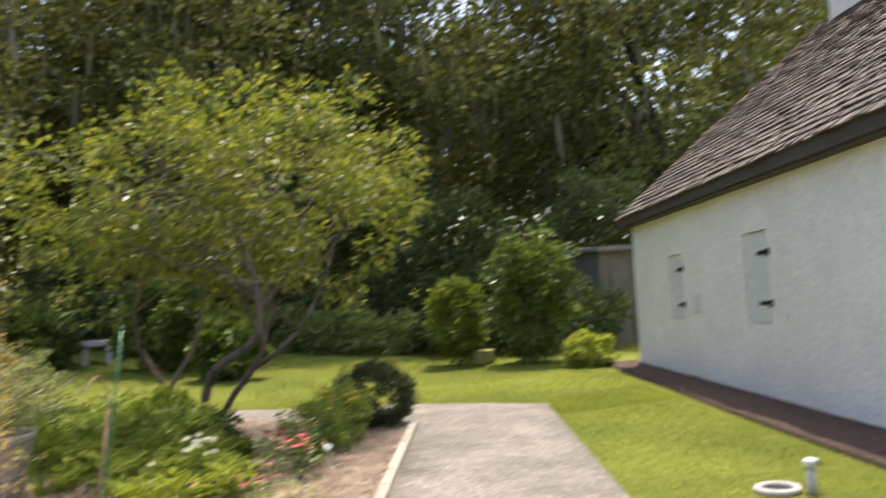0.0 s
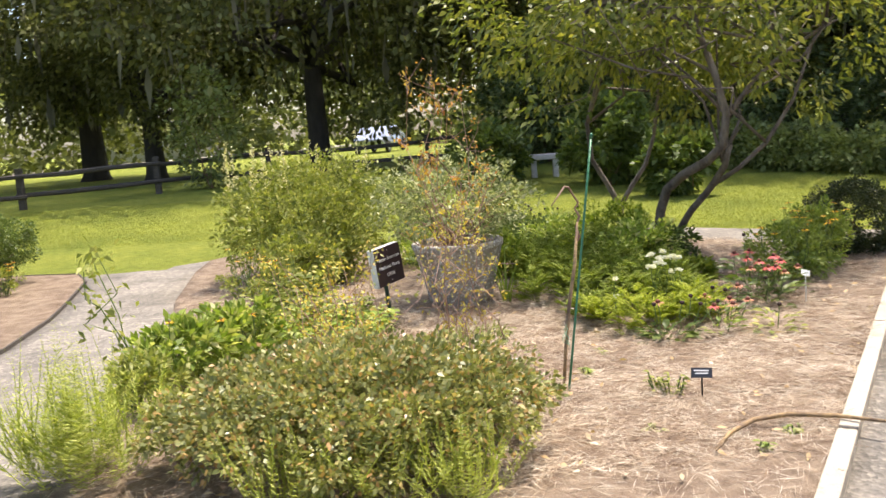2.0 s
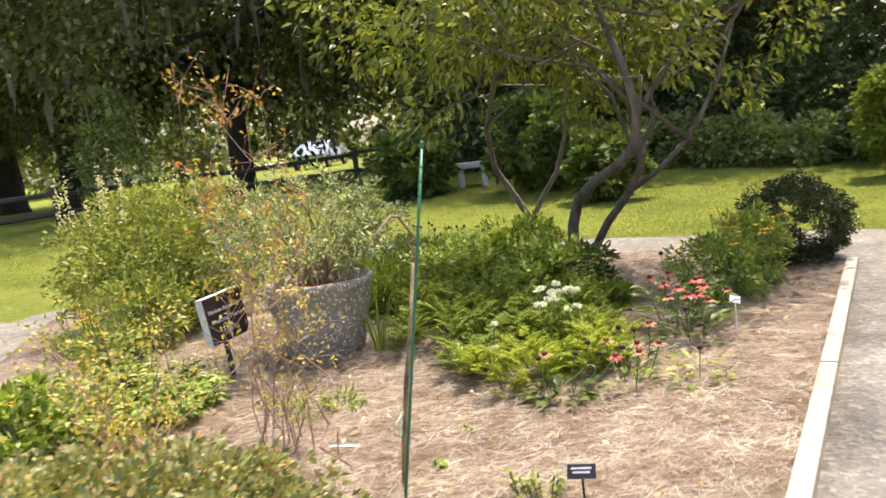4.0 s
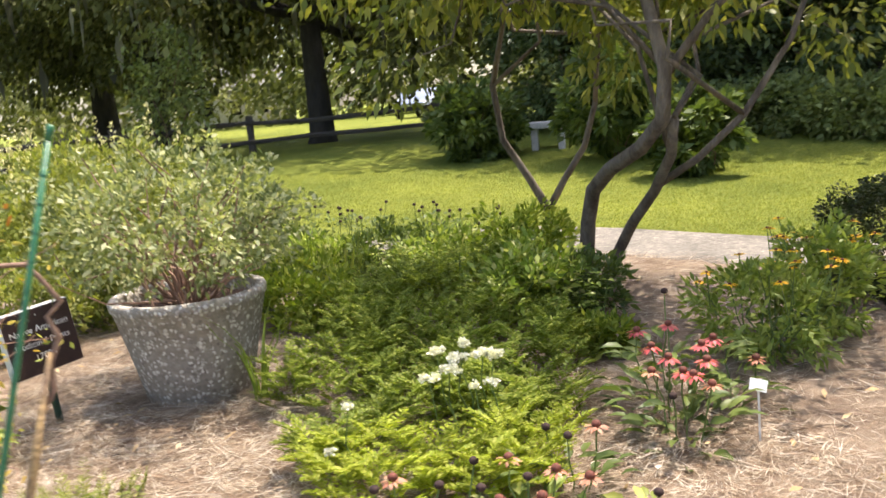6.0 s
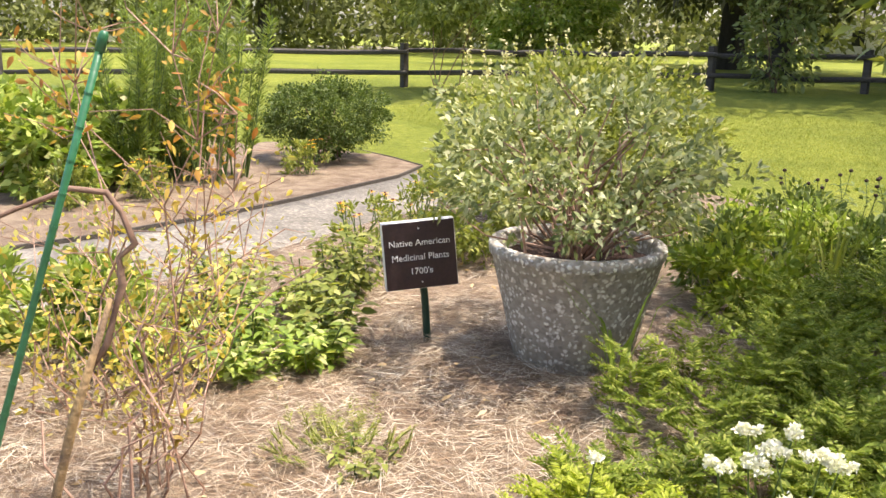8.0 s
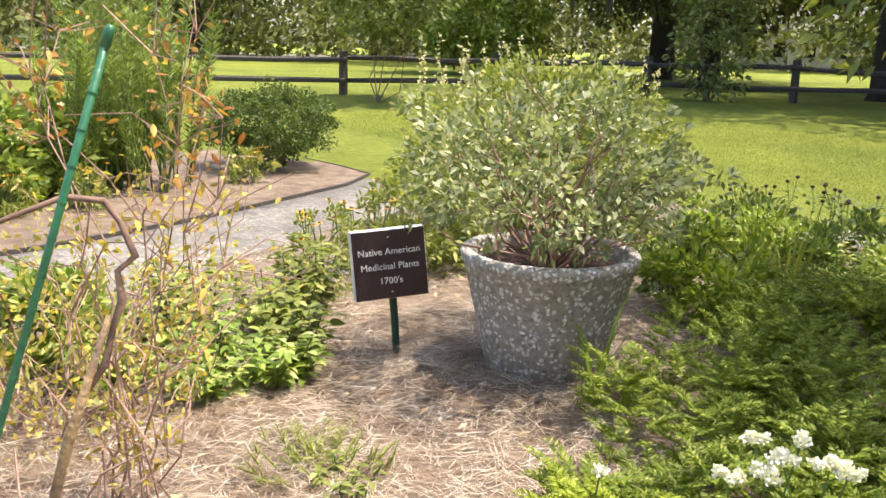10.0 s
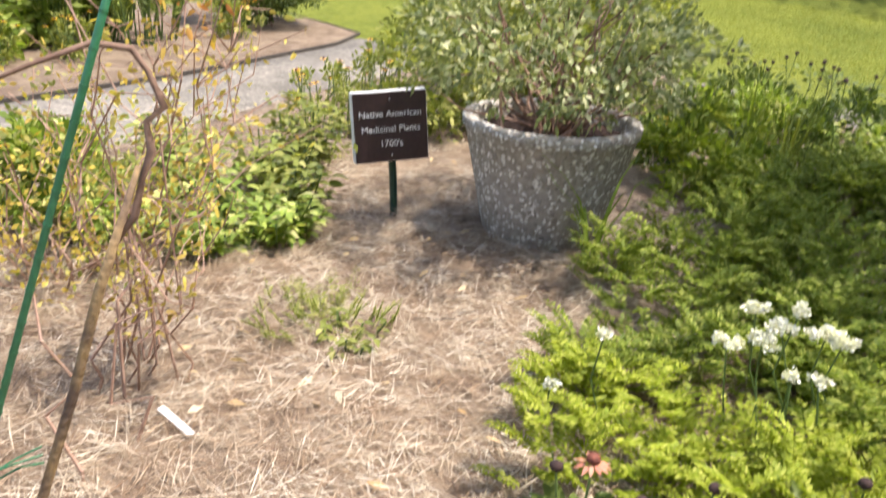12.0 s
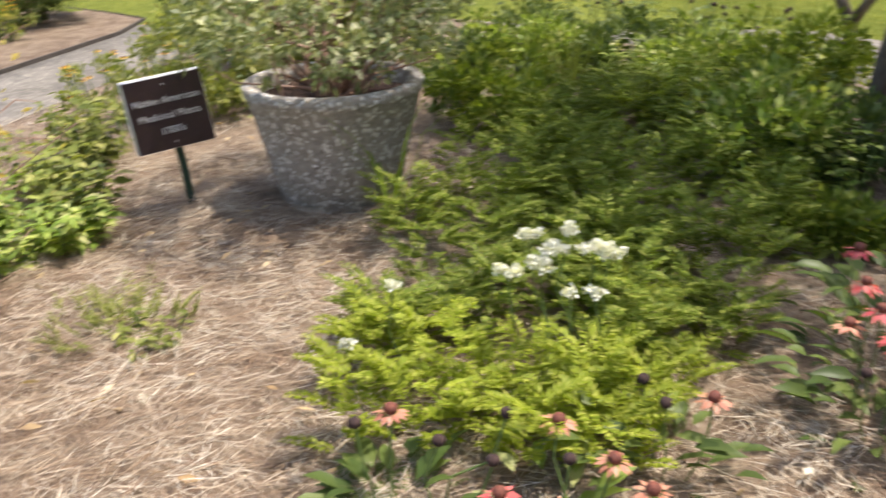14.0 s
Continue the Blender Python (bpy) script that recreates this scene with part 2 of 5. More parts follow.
L_CONE = leaf_mat("mid_green_leaf", [(0.0, (0.06, 0.10, 0.025)), (1.0, (0.17, 0.22, 0.06))], 0.45, 0.3, 3.0)
L_SAGE = leaf_mat("yellowish_herb_leaf", [(0.0, (0.15, 0.19, 0.04)), (0.7, (0.29, 0.32, 0.08)), (1.0, (0.45, 0.44, 0.16))], 0.5, 0.35, 2.0)
L_AUTUMN = leaf_mat("orange_autumn_leaf", [(0.0, (0.36, 0.13, 0.05)), (0.4, (0.47, 0.25, 0.07)), (1.0, (0.56, 0.42, 0.10))], 0.5, 0.4, 4.0)
L_YELLOW = leaf_mat("yellowed_leaf", [(0.0, (0.40, 0.27, 0.08)), (0.5, (0.58, 0.46, 0.09)), (1.0, (0.60, 0.55, 0.20))], 0.5, 0.4, 4.0)
L_GRASSY = leaf_mat("lime_grassy_leaf", [(0.0, (0.24, 0.30, 0.05)), (1.0, (0.50, 0.52, 0.14))], 0.5, 0.4, 3.0)
L_FEATHER = leaf_mat("feathery_tall_leaf", [(0.0, (0.15, 0.22, 0.04)), (1.0, (0.33, 0.39, 0.11))], 0.5, 0.35, 2.0)
L_DRY = leaf_mat("dry_fallen_leaf", [(0.0, (0.42, 0.28, 0.15)), (0.7, (0.62, 0.47, 0.28)), (1.0, (0.75, 0.68, 0.56))], 0.7, 0.2, 5.0)
P_WHITE = leaf_mat("white_petal", [(0.0, (0.75, 0.75, 0.68)), (1.0, (0.86, 0.86, 0.82))], 0.6, 0.2, 5.0)
P_PINK = leaf_mat("pink_petal", [(0.0, (0.62, 0.09, 0.12)), (1.0, (0.72, 0.22, 0.20))], 0.5, 0.3, 5.0)
P_CORAL = leaf_mat("faded_coral_petal", [(0.0, (0.58, 0.22, 0.16)), (1.0, (0.66, 0.36, 0.25))], 0.5, 0.3, 5.0)
P_GOLD = leaf_mat("golden_petal", [(0.0, (0.75, 0.36, 0.015)), (1.0, (0.80, 0.50, 0.03))], 0.5, 0.3, 5.0)
P_CREAM = leaf_mat("cream_flower_spike", [(0.0, (0.50, 0.47, 0.25)), (1.0, (0.68, 0.64, 0.42))], 0.6, 0.3, 5.0)
SEED = plain("dark_seed_head", (0.05, 0.025, 0.02), (0.03, 0.015, 0.012), 60.0, 0.9, 0.6, 0.004)
CONE = plain("rust_cone_centre", (0.20, 0.055, 0.03), (0.10, 0.03, 0.02), 90.0, 0.8, 0.8, 0.004)

# ---- building blocks ----
RNG = np.random.default_rng(11)


def part(name, bm, material, parent=None, label="", smooth=False):
    """Link a bmesh as one mesh object, under a thing or a part."""
    me = bpy.data.meshes.new(name)
    bm.to_mesh(me)
    bm.free()
    me.materials.append(material)
    if smooth:
        me.polygons.foreach_set("use_smooth", np.ones(len(me.polygons), dtype=bool))
    ob = new(name, me)
    ob.parent = parent
    return tagged(ob, label)


def quads(name, corners, material, parent=None, label=""):
    """One mesh of loose four-cornered leaves; corners is (n, 4, 3)."""
    n = len(corners)
    me = bpy.data.meshes.new(name)
    me.vertices.add(4 * n)
    me.vertices.foreach_set("co", np.asarray(corners, dtype=np.float32).ravel())
    me.loops.add(4 * n)
    me.loops.foreach_set("vertex_index", np.arange(4 * n, dtype=np.int32))
    me.polygons.add(n)
    me.polygons.foreach_set("loop_start", np.arange(0, 4 * n, 4, dtype=np.int32))
    me.update(calc_edges=True)
    me.materials.append(material)
    ob = new(name, me)
    ob.parent = parent
    return tagged(ob, label)


def unit(v):
    return v / np.maximum(np.linalg.norm(v, axis=-1, keepdims=True), 1e-9)


def blades(at, way, length, width, side=None, droop=0.0):
    """Leaf corners: base, one side, tip, other side. at, way: (n, 3)."""
    n = len(at)
    way = unit(way)
    if side is None:
        side = RNG.normal(size=(n, 3))
    side = unit(np.cross(way, side))
    length, width = np.broadcast_to(length, n)[:, None], np.broadcast_to(width, n)[:, None]
    mid = at + way * length * 0.45
    tip = at + way * length + np.array([0, 0, -1.0]) * droop * length
    return np.stack([at, mid + side * width / 2, tip, mid - side * width / 2], 1)


def ovals(name, at, way, length, width, material, parent=None, up=None, droop=0.25, fold=0.18, label=""):
    """Pointed oval leaves with a folded midrib and a drooping tip, each one connected piece."""
    n = len(at)
    way = unit(np.asarray(way, float))
    up = np.tile([0, 0, 1.0], (n, 1)) + RNG.normal(size=(n, 3)) * 0.25 if up is None else up
    side = unit(np.cross(way, up))
    nor = np.cross(side, way)
    length, width = np.broadcast_to(length, n)[:, None], np.broadcast_to(width, n)[:, None]
    rows = []
    for t, w in ((0, 0), (0.28, 0.86), (0.62, 0.8), (1, 0)):
        c = at + way * length * t + np.array([0, 0, -1.0]) * droop * length * t * t
        if w == 0:
            rows.append(c)
        else:
            lip = nor * width * fold * w
            rows += [c + side * width * w / 2 + lip, c, c - side * width * w / 2 + lip]
    v = np.stack(rows, 1)
    face = np.array([0, 1, 2, 0, 2, 3, 1, 4, 5, 2, 2, 5, 6, 3, 4, 7, 5, 5, 7, 6])
    starts = np.array([0, 3, 6, 10, 14, 17])
    me = bpy.data.meshes.new(name)
    me.vertices.add(8 * n)
    me.vertices.foreach_set("co", v.astype(np.float32).ravel())
    me.loops.add(20 * n)
    me.loops.foreach_set("vertex_index", (face[None, :] + 8 * np.arange(n)[:, None]).astype(np.int32).ravel())
    me.polygons.add(6 * n)
    me.polygons.foreach_set("loop_start", (starts[None, :] + 20 * np.arange(n)[:, None]).astype(np.int32).ravel())
    me.polygons.foreach_set("use_smooth", np.ones(6 * n, dtype=bool))
    me.update(calc_edges=True)
    me.materials.append(material)
    ob = new(name, me)
    ob.parent = parent
    return tagged(ob, label)


def in_ball(n):
    d = unit(RNG.normal(size=(n, 3)))
    return d * RNG.random((n, 1)) ** (1 / 3)


def clumps(centre, radii, n_clumps, per, clump_r, shell=0.55, lift=None):
    """Points in clumps spread through the outer part of an ellipsoid, with gaps, and the way out at each."""
    d = unit(RNG.normal(size=(n_clumps, 3)))
    r = shell + (1 - shell) * RNG.random((n_clumps, 1)) ** 0.5
    r = r * (0.82 + 0.36 * RNG.random((n_clumps, 1)))
    if lift is not None:
        d[:, 2] = np.where(d[:, 2] < lift, np.abs(d[:, 2]) * 0.6, d[:, 2])
    c = np.asarray(centre) + d * r * np.asarray(radii)
    size = clump_r * (0.6 + 0.8 * RNG.random((n_clumps, 1, 1)))
    p = c[:, None, :] + in_ball(n_clumps * per).reshape(n_clumps, per, 3) * size * np.array([1, 1, 0.75])
    out = unit(p - c[:, None, :]) * 0.7 + d[:, None, :] * 0.6
    return c, p.reshape(-1, 3), out.reshape(-1, 3)


def tube(bm, points, radii, sides=7):
    """A round branch through the points, tapering, closed at its end."""
    pts = [Vector(p) for p in points]
    rings = []
    for i, p in enumerate(pts):
        way = (pts[min(i + 1, len(pts) - 1)] - pts[max(i - 1, 0)]).normalized()
        a = way.orthogonal().normalized() if i == 0 else (rings[-1][1] - way * rings[-1][1].dot(way)).normalized()
        b = way.cross(a)
        r = radii[i] if hasattr(radii, "__len__") else radii
        rings.append(([bm.verts.new(p + (a * math.cos(k) + b * math.sin(k)) * r) for k in (2 * math.pi * j / sides for j in range(sides))], a))
    for (r0, _), (r1, _) in zip(rings, rings[1:]):
        for j in range(sides):
            bm.faces.new((r0[j], r0[(j + 1) % sides], r1[(j + 1) % sides], r1[j]))
    bm.faces.new(rings[-1][0])
    bm.faces.new(rings[0][0][::-1])
    return bm


def bent(a, b, k=4, wob=0.08, sag=0.0):
    """Points from a to b with small kinks."""
    a, b = np.array(a, float), np.array(b, float)
    ln = np.linalg.norm(b - a)
    out = []
    for i in range(k + 1):
        t = i / k
        j = RNG.normal(size=3) * wob * ln * (0 if i in (0, k) else 1) / k
        out.append(tuple(a + (b - a) * t + j + np.array([0, 0, sag * ln * 4 * t * (1 - t)])))
    return out


def box(bm, x0, x1, y0, y1, z0, z1, m=None):
    """A box into bm; m places it."""
    v = [Vector((x, y, z)) for z in (z0, z1) for x, y in ((x0, y0), (x1, y0), (x1, y1), (x0, y1))]
    if m is not None:
        v = [m @ p for p in v]
    v = [bm.verts.new(p) for p in v]
    for f in ((3, 2, 1, 0), (4, 5, 6, 7), (0, 1, 5, 4), (1, 2, 6, 5), (2, 3, 7, 6), (3, 0, 4, 7)):
        bm.faces.new([v[i] for i in f])
    return bm


def soften(bm, width=0.006, segs=2):
    bmesh.ops.bevel(bm, geom=bm.edges[:], offset=width, segments=segs, affect="EDGES", profile=0.5)
    return bm


def thing(name, x, y, z, label, category, group=""):
    ob = new(name)
    ob.location = (x, y, z)
    ob.empty_display_size = 0.05
    return tagged(ob, label, category, group)


def rise(x, y):
    """The lawn climbs a little towards the fence and the wood."""
    u = np.clip((np.asarray(y) - 0.35 * np.asarray(x) - 9.0) / 13.0, 0, 1)
    return 0.5 * u * u * (3 - 2 * u)


def mound(x, y):
    """The bed is heaped a little round the foot of the tree."""
    return 0.12 * np.exp(-((x - 1.2) ** 2 + (y - 7.3) ** 2) / 0.8)


def sheet(name, outline, z, step, rough, material, label, kind="structure", skirt=0.06):
    """A flat piece of ground inside an outline, cut into a fine net and made uneven."""
    bm = bmesh.new()
    bm.faces.new([bm.verts.new((x, y, z)) for x, y in outline])
    bm.normal_update()
    bmesh.ops.triangulate(bm, faces=bm.faces[:])
    xs, ys = [p[0] for p in outline], [p[1] for p in outline]
    for axis, lo, hi in ((Vector((1, 0, 0)), min(xs), max(xs)), (Vector((0, 1, 0)), min(ys), max(ys))):
        v = lo + step
        while v < hi:
            bmesh.ops.bisect_plane(bm, geom=bm.verts[:] + bm.edges[:] + bm.faces[:], plane_co=axis * v, plane_no=axis)
            v += step
    for v in bm.verts:
        if not v.is_boundary:
            v.co.z += rough * (noise.noise(v.co * 2.3) + 0.5 * noise.noise(v.co * 7.0)) + mound(v.co.x, v.co.y)
    edge = [e for e in bm.edges if e.is_boundary]
    low = bmesh.ops.extrude_edge_only(bm, edges=edge)["geom"]
    for v in low:
        if isinstance(v, bmesh.types.BMVert):
            v.co.z -= skirt
    bmesh.ops.recalc_face_normals(bm, faces=bm.faces[:])
    return tagged(part(name, bm, material, None, label, True), category=name.replace("_", " ").split(" ")[0], kind=kind)


def inside(px, py, outline):
    """Which of the points lie inside the outline."""
    hit = np.zeros(len(px), dtype=bool)
    n = len(outline)
    for i in range(n):
        (x0, y0), (x1, y1) = outline[i], outline[(i + 1) % n]
        if y0 != y1:
            hit ^= ((y0 > py) != (y1 > py)) & (px < (x1 - x0) * (py - y0) / (y1 - y0) + x0)
    return hit

# ---- ground, walks and beds ----
PD, PN = (0.42, 0.9075), (0.9075, -0.42)      # along and across the wide walk


def along(s, o):
    return (PD[0] * s + PN[0] * o, PD[1] * s + PN[1] * o)


CURB_A, CURB_B = (3.42, 6.30), (-3.76, -8.96)     # the bed's edge along the wide walk


def curb_at(t):
    return (CURB_A[0] + (CURB_B[0] - CURB_A[0]) * t, CURB_A[1] + (CURB_B[1] - CURB_A[1]) * t)


BED_BACK = [(3.4, 6.32), (2.9, 7.2), (2.3, 7.75), (1.6, 8.15), (-0.1, 9.05), (-1.4, 9.4), (-2.8, 9.85), (-4.2, 9.9), (-4.55, 9.2), (-4.4, 8.2), (-3.9, 6.2), (-3.3, 4.5), (-2.9, 2.85), (-2.6, 1.4), (-2.5, 0.0), (-2.7, -1.8), (-5.0, -8.9)]
LAWN_EDGE = [(5.46, 6.8), (4.9, 7.45), (4.18, 8.1), (2.6, 9.1), (1.5, 9.95), (0.5, 10.5), (-0.8, 10.85), (-2.1, 11.1), (-4.9, 11.05), (-8.6, 10.8), (-13.0, 11.6)]
WEST_EDGE = [(-13.0, 9.3), (-9.0, 9.0), (-7.0, 8.85), (-6.2, 8.7), (-5.75, 8.0), (-5.2, 6.4), (-4.95, 5.6), (-4.7, 4.4), (-4.6, 3.0), (-4.6, 1.0), (-4.7, -2.0), (-6.5, -8.9)]
gx = np.concatenate([np.linspace(-400, -60, 12), np.linspace(-50, 40, 181), np.linspace(50, 400, 12)])
gy = np.concatenate([np.linspace(-400, -30, 10), np.linspace(-20, 60, 161), np.linspace(70, 400, 12)])
X, Y = np.meshgrid(gx, gy, indexing="ij")
bm = bmesh.new()
Z = rise(X, Y) - 0.5 * inside(X.ravel(), Y.ravel(), BED_BACK + [(-3.785, -8.95), (3.395, 6.29)]).reshape(X.shape)
vs = [[bm.verts.new((X[i, j], Y[i, j], Z[i, j])) for j in range(len(gy))] for i in range(len(gx))]
for i in range(len(gx) - 1):
    for j in range(len(gy) - 1):
        bm.faces.new((vs[i][j], vs[i + 1][j], vs[i + 1][j + 1], vs[i][j + 1]))
tagged(part("ground", bm, LAWN, None, "bright mown green lawn rising gently to the fence", True), category="lawn", kind="structure")

walk_outline = LAWN_EDGE + WEST_EDGE + BED_BACK[::-1] + [curb_at(1.0), (-1.6, -8.96), (3.08, 1.1)]
sheet("pavement", walk_outline, 0.02, 0.7, 0.006, SHELL, "worn pale shell-concrete garden walk")
bed_outline = BED_BACK + [(-3.785, -8.95), (3.395, 6.29)]
sheet("bed_ground", bed_outline, 0.045, 0.16, 0.03, STRAW, "garden bed covered with dry pine straw")
west_outline = WEST_EDGE + [(-10.0, -8.9), (-11.0, 0.0), (-11.0, 5.0), (-13.2, 8.5)]
sheet("bed_ground", west_outline, 0.045, 0.3, 0.03, STRAW, "second garden bed covered with dry pine straw")

HD, HN = Vector((0.302, 0.9533, 0)), Vector((-0.9533, 0.302, 0))
HOUSE = Vector((8.98, 9.705, 0))


def by_house(a, out):
    p = HOUSE + HD * a + HN * out
    return (p.x, p.y)


sheet("house_bed_ground", [by_house(0.3, 0.0), by_house(0.3, 0.55), by_house(-2, 0.62), by_house(-6, 0.78), by_house(-14, 0.9), by_house(-14, 0.0)], 0.05, 0.3, 0.05, MULCH, "strip of dark brown bark mulch along the house")

# timber edging of the main bed, in lengths, and the steel edging of the second bed
curb = tagged(new("bed_edging"), "pale weathered timber edging laid along the bed", "edging", kind="structure")
for a, b in ((0.0, 0.18), (0.1815, 0.312), (0.3145, 0.48), (0.4815, 0.65), (0.6515, 0.82)):
    bm = bmesh.new()
    (x0, y0), (x1, y1) = curb_at(a), curb_at(b)
    m = Matrix.Translation(((x0 + x1) / 2, (y0 + y1) / 2, 0)) @ Matrix.Rotation(math.atan2(y1 - y0, x1 - x0), 4, "Z")
    ln = math.hypot(x1 - x0, y1 - y0) / 2
    soften(box(bm, -ln, ln, -0.045, 0.045, 0.0, 0.085, m), 0.008)
    part("timber", bm, CURB, curb)
bm = bmesh.new()
for (x0, y0), (x1, y1) in zip(WEST_EDGE[1:], WEST_EDGE[2:]):
    m = Matrix.Translation((x0, y0, 0)) @ Matrix.Rotation(math.atan2(y1 - y0, x1 - x0), 4, "Z")
    box(bm, 0, math.hypot(x1 - x0, y1 - y0), -0.01, 0.01, 0.0, 0.055, m)
tagged(part("walk_edging", bm, DARKWOOD, None, "thin dark edging strip beside the second bed"), category="edging", kind="structure")


# ---- the white house ----
def house():
    root = thing("house", *HOUSE.xy, 0, "low white limewashed house with a steep wooden shingle roof", "house")
    L, W, H, SLOPE = 17.0, 8.4, 2.66, 0.05    # the eaves climb a little along the falling ground
    m = Matrix.Translation(HOUSE) @ Matrix((( -HD.x, -HN.x, 0, 0), (-HD.y, -HN.y, 0, 0), (0, 0, 1, 0), (0, 0, 0, 1)))
    # local x runs along the wall towards the walk, local y into the house
    inv = Matrix.Translation(-HOUSE)

    def put(name, bm, mat, parent=root, label="", smooth=False):
        for v in bm.verts:
            v.co.z += SLOPE * max(v.co.x, 0.0) * min(max(v.co.z / H, 0.0), 1.0)
        bmesh.ops.transform(bm, matrix=inv @ m, verts=bm.verts[:])
        bmesh.ops.recalc_face_normals(bm, faces=bm.faces[:])
        return part(name, bm, mat, parent, label, smooth)

    pitch = math.tan(radians(39.5))
    wins = [(1.76, 2.3, 0.84, 1.78), (4.46, 5.12, 0.84, 1.87), (8.8, 9.46, 0.84, 1.87)]
    # front wall in pieces round the openings
    bm = bmesh.new()
    xs = [0.0] + [v for w in wins for v in w[:2]] + [L]
    for a, b in zip(xs[::2], xs[1::2]):
        box(bm, a, b, 0, 0.35, -0.1, H)
    for x0, x1, z0, z1 in wins:
        box(bm, x0, x1, 0, 0.35, -0.1, z0)
        box(bm, x0, x1, 0, 0.35, z1, H)
    box(bm, 0, L, W - 0.35, W, -0.1, H)
    for x in (0, L - 0.35):
        box(bm, x, x + 0.35, 0.35, W - 0.35, -0.1, H)
        v = [bm.verts.new(p) for p in ((x, 0.02, H), (x, W - 0.02, H), (x, W / 2, H + W / 2 * pitch - 0.1), (x + 0.35, 0.02, H), (x + 0.35, W - 0.02, H), (x + 0.35, W / 2, H + W / 2 * pitch - 0.1))]
        for f in ((0, 1, 2), (5, 4, 3), (0, 2, 5, 3), (1, 4, 5, 2), (0, 3, 4, 1)):
            bm.faces.new([v[i] for i in f])
    bmesh.ops.remove_doubles(bm, verts=bm.verts[:], dist=0.0008)
    put("wall", bm, PLASTER)
    for x0, x1, z0, z1 in wins:
        bm = bmesh.new()
        box(bm, x0, x1, 0.06, 0.10, z0, z1)
        soften(bm, 0.006)
        sh = put("shutter", bm, SHUTTER, label="white painted board shutter, closed")
        bm = bmesh.new()
        n = 4
        for i in range(n):
            a = x0 + 0.01 + (x1 - x0 - 0.02) * i / n
            box(bm, a + 0.006, a + (x1 - x0 - 0.02) / n - 0.006, 0.035, 0.062, z0 + 0.02, z1 - 0.02)
        put("board", bm, SHUTTER, sh)
        for z in (z0 + 0.22 * (z1 - z0), z0 + 0.76 * (z1 - z0)):
            bm = bmesh.new()
            box(bm, x1 - 0.33 * (x1 - x0) - 0.12, x1 + 0.02, 0.018, 0.036, z - 0.025, z + 0.025)
            box(bm, x1 - 0.02, x1 + 0.05, -0.02, 0.036, z - 0.04, z + 0.04)
            put("hinge", soften(bm, 0.005), IRON, sh, "black iron strap hinge")
    bm = bmesh.new()
    box(bm, 2.66, 2.96, -0.03, 0.0, 0.95, 1.19)
    put("plaque", soften(bm, 0.008), SHUTTER, label="small pale wall plaque")
    bm = bmesh.new()
    box(bm, 5.5, 5.6, -0.02, 0.0, 0.92, 0.98)
    put("vent", soften(bm, 0.006), SHUTTER)
    # roof: deck, fascia and courses of split shingles
    over, rake = 0.22, 0.14
    bm = bmesh.new()
    ridge = H + W / 2 * pitch + 0.06
    for sgn in (0, 1):
        e = -over if not sgn else W + over
        ze = ridge - (W / 2 + over) * pitch
        v = [bm.verts.new(p) for p in ((-rake, e, ze), (L + rake, e, ze), (L + rake, W / 2, ridge), (-rake, W / 2, ridge), (-rake, e, ze - 0.14), (L + rake, e, ze - 0.14), (L + rake, W / 2, ridge - 0.14), (-rake, W / 2, ridge - 0.14))]
        for f in ((0, 1, 2, 3), (7, 6, 5, 4), (0, 4, 5, 1), (1, 5, 6, 2), (3, 2, 6, 7), (0, 3, 7, 4)):
            bm.faces.new([v[i] for i in f])
    roof = put("roof", bm, DARKWOOD, label="steep roof of weathered grey-brown wooden shingles")
    bm = bmesh.new()
    ze = ridge - (W / 2 + over) * pitch
    box(bm, -rake, L + rake, -over + 0.03, 0.05, ze - 0.16, ze - 0.13)
    put("soffit", bm, DARKWOOD)
    slope = math.hypot(W / 2 + over, (W / 2 + over) * pitch)
    dy, dz = (W / 2 + over) / slope, (W / 2 + over) * pitch / slope
    verts, faces = [], []
    course, rr = 0.17, random.Random(4)
    for c in range(int(slope / course)):
        x = -rake - rr.random() * 0.1
        while x < 11.5:
            w = rr.uniform(0.07, 0.16)
            s0, s1 = c * course - rr.uniform(0.0, 0.03) - (0.03 if c == 0 else 0), (c + 1.15) * course
            lift = rr.uniform(0.022, 0.05)
            b = len(verts)
            for s, h in ((s0, lift), (s1, 0.008)):
                for xx in (x, x + w - 0.006):
                    y_, z_ = -over + s * dy - h * dz, ze + s * dz + h * dy
                    verts.append((xx, y_, z_))
            for xx in (x, x + w - 0.006):
                verts.append((xx, -over + s0 * dy - (lift - 0.02) * dz, ze + s0 * dz + (lift - 0.02) * dy))
            faces += [(b, b + 1, b + 3, b + 2), (b + 4, b + 5, b + 1, b), (b, b + 2, b + 4), (b + 1, b + 5, b + 3)]
            x += w
    me = bpy.data.meshes.new("shingles")
    me.from_pydata([tuple(inv @ m @ Vector((v[0], v[1], v[2] + SLOPE * max(v[0], 0.0)))) for v in verts], [], faces)
    me.materials.append(SHINGLE)
    sh = new("shingles", me)
    sh.parent = roof
    tagged(sh, "split wooden shingles", kind="stuff")
    bm = bmesh.new()
    box(bm, 0.5, 1.5, W / 2 - 0.55, W / 2 + 0.55, ridge - 1.2, ridge + 1.3)
    box(bm, 0.42, 1.58, W / 2 - 0.63, W / 2 + 0.63, ridge + 1.05, ridge + 1.2)
    put("chimney", soften(bm, 0.02), PLASTER, label="broad white plastered chimney")


house()


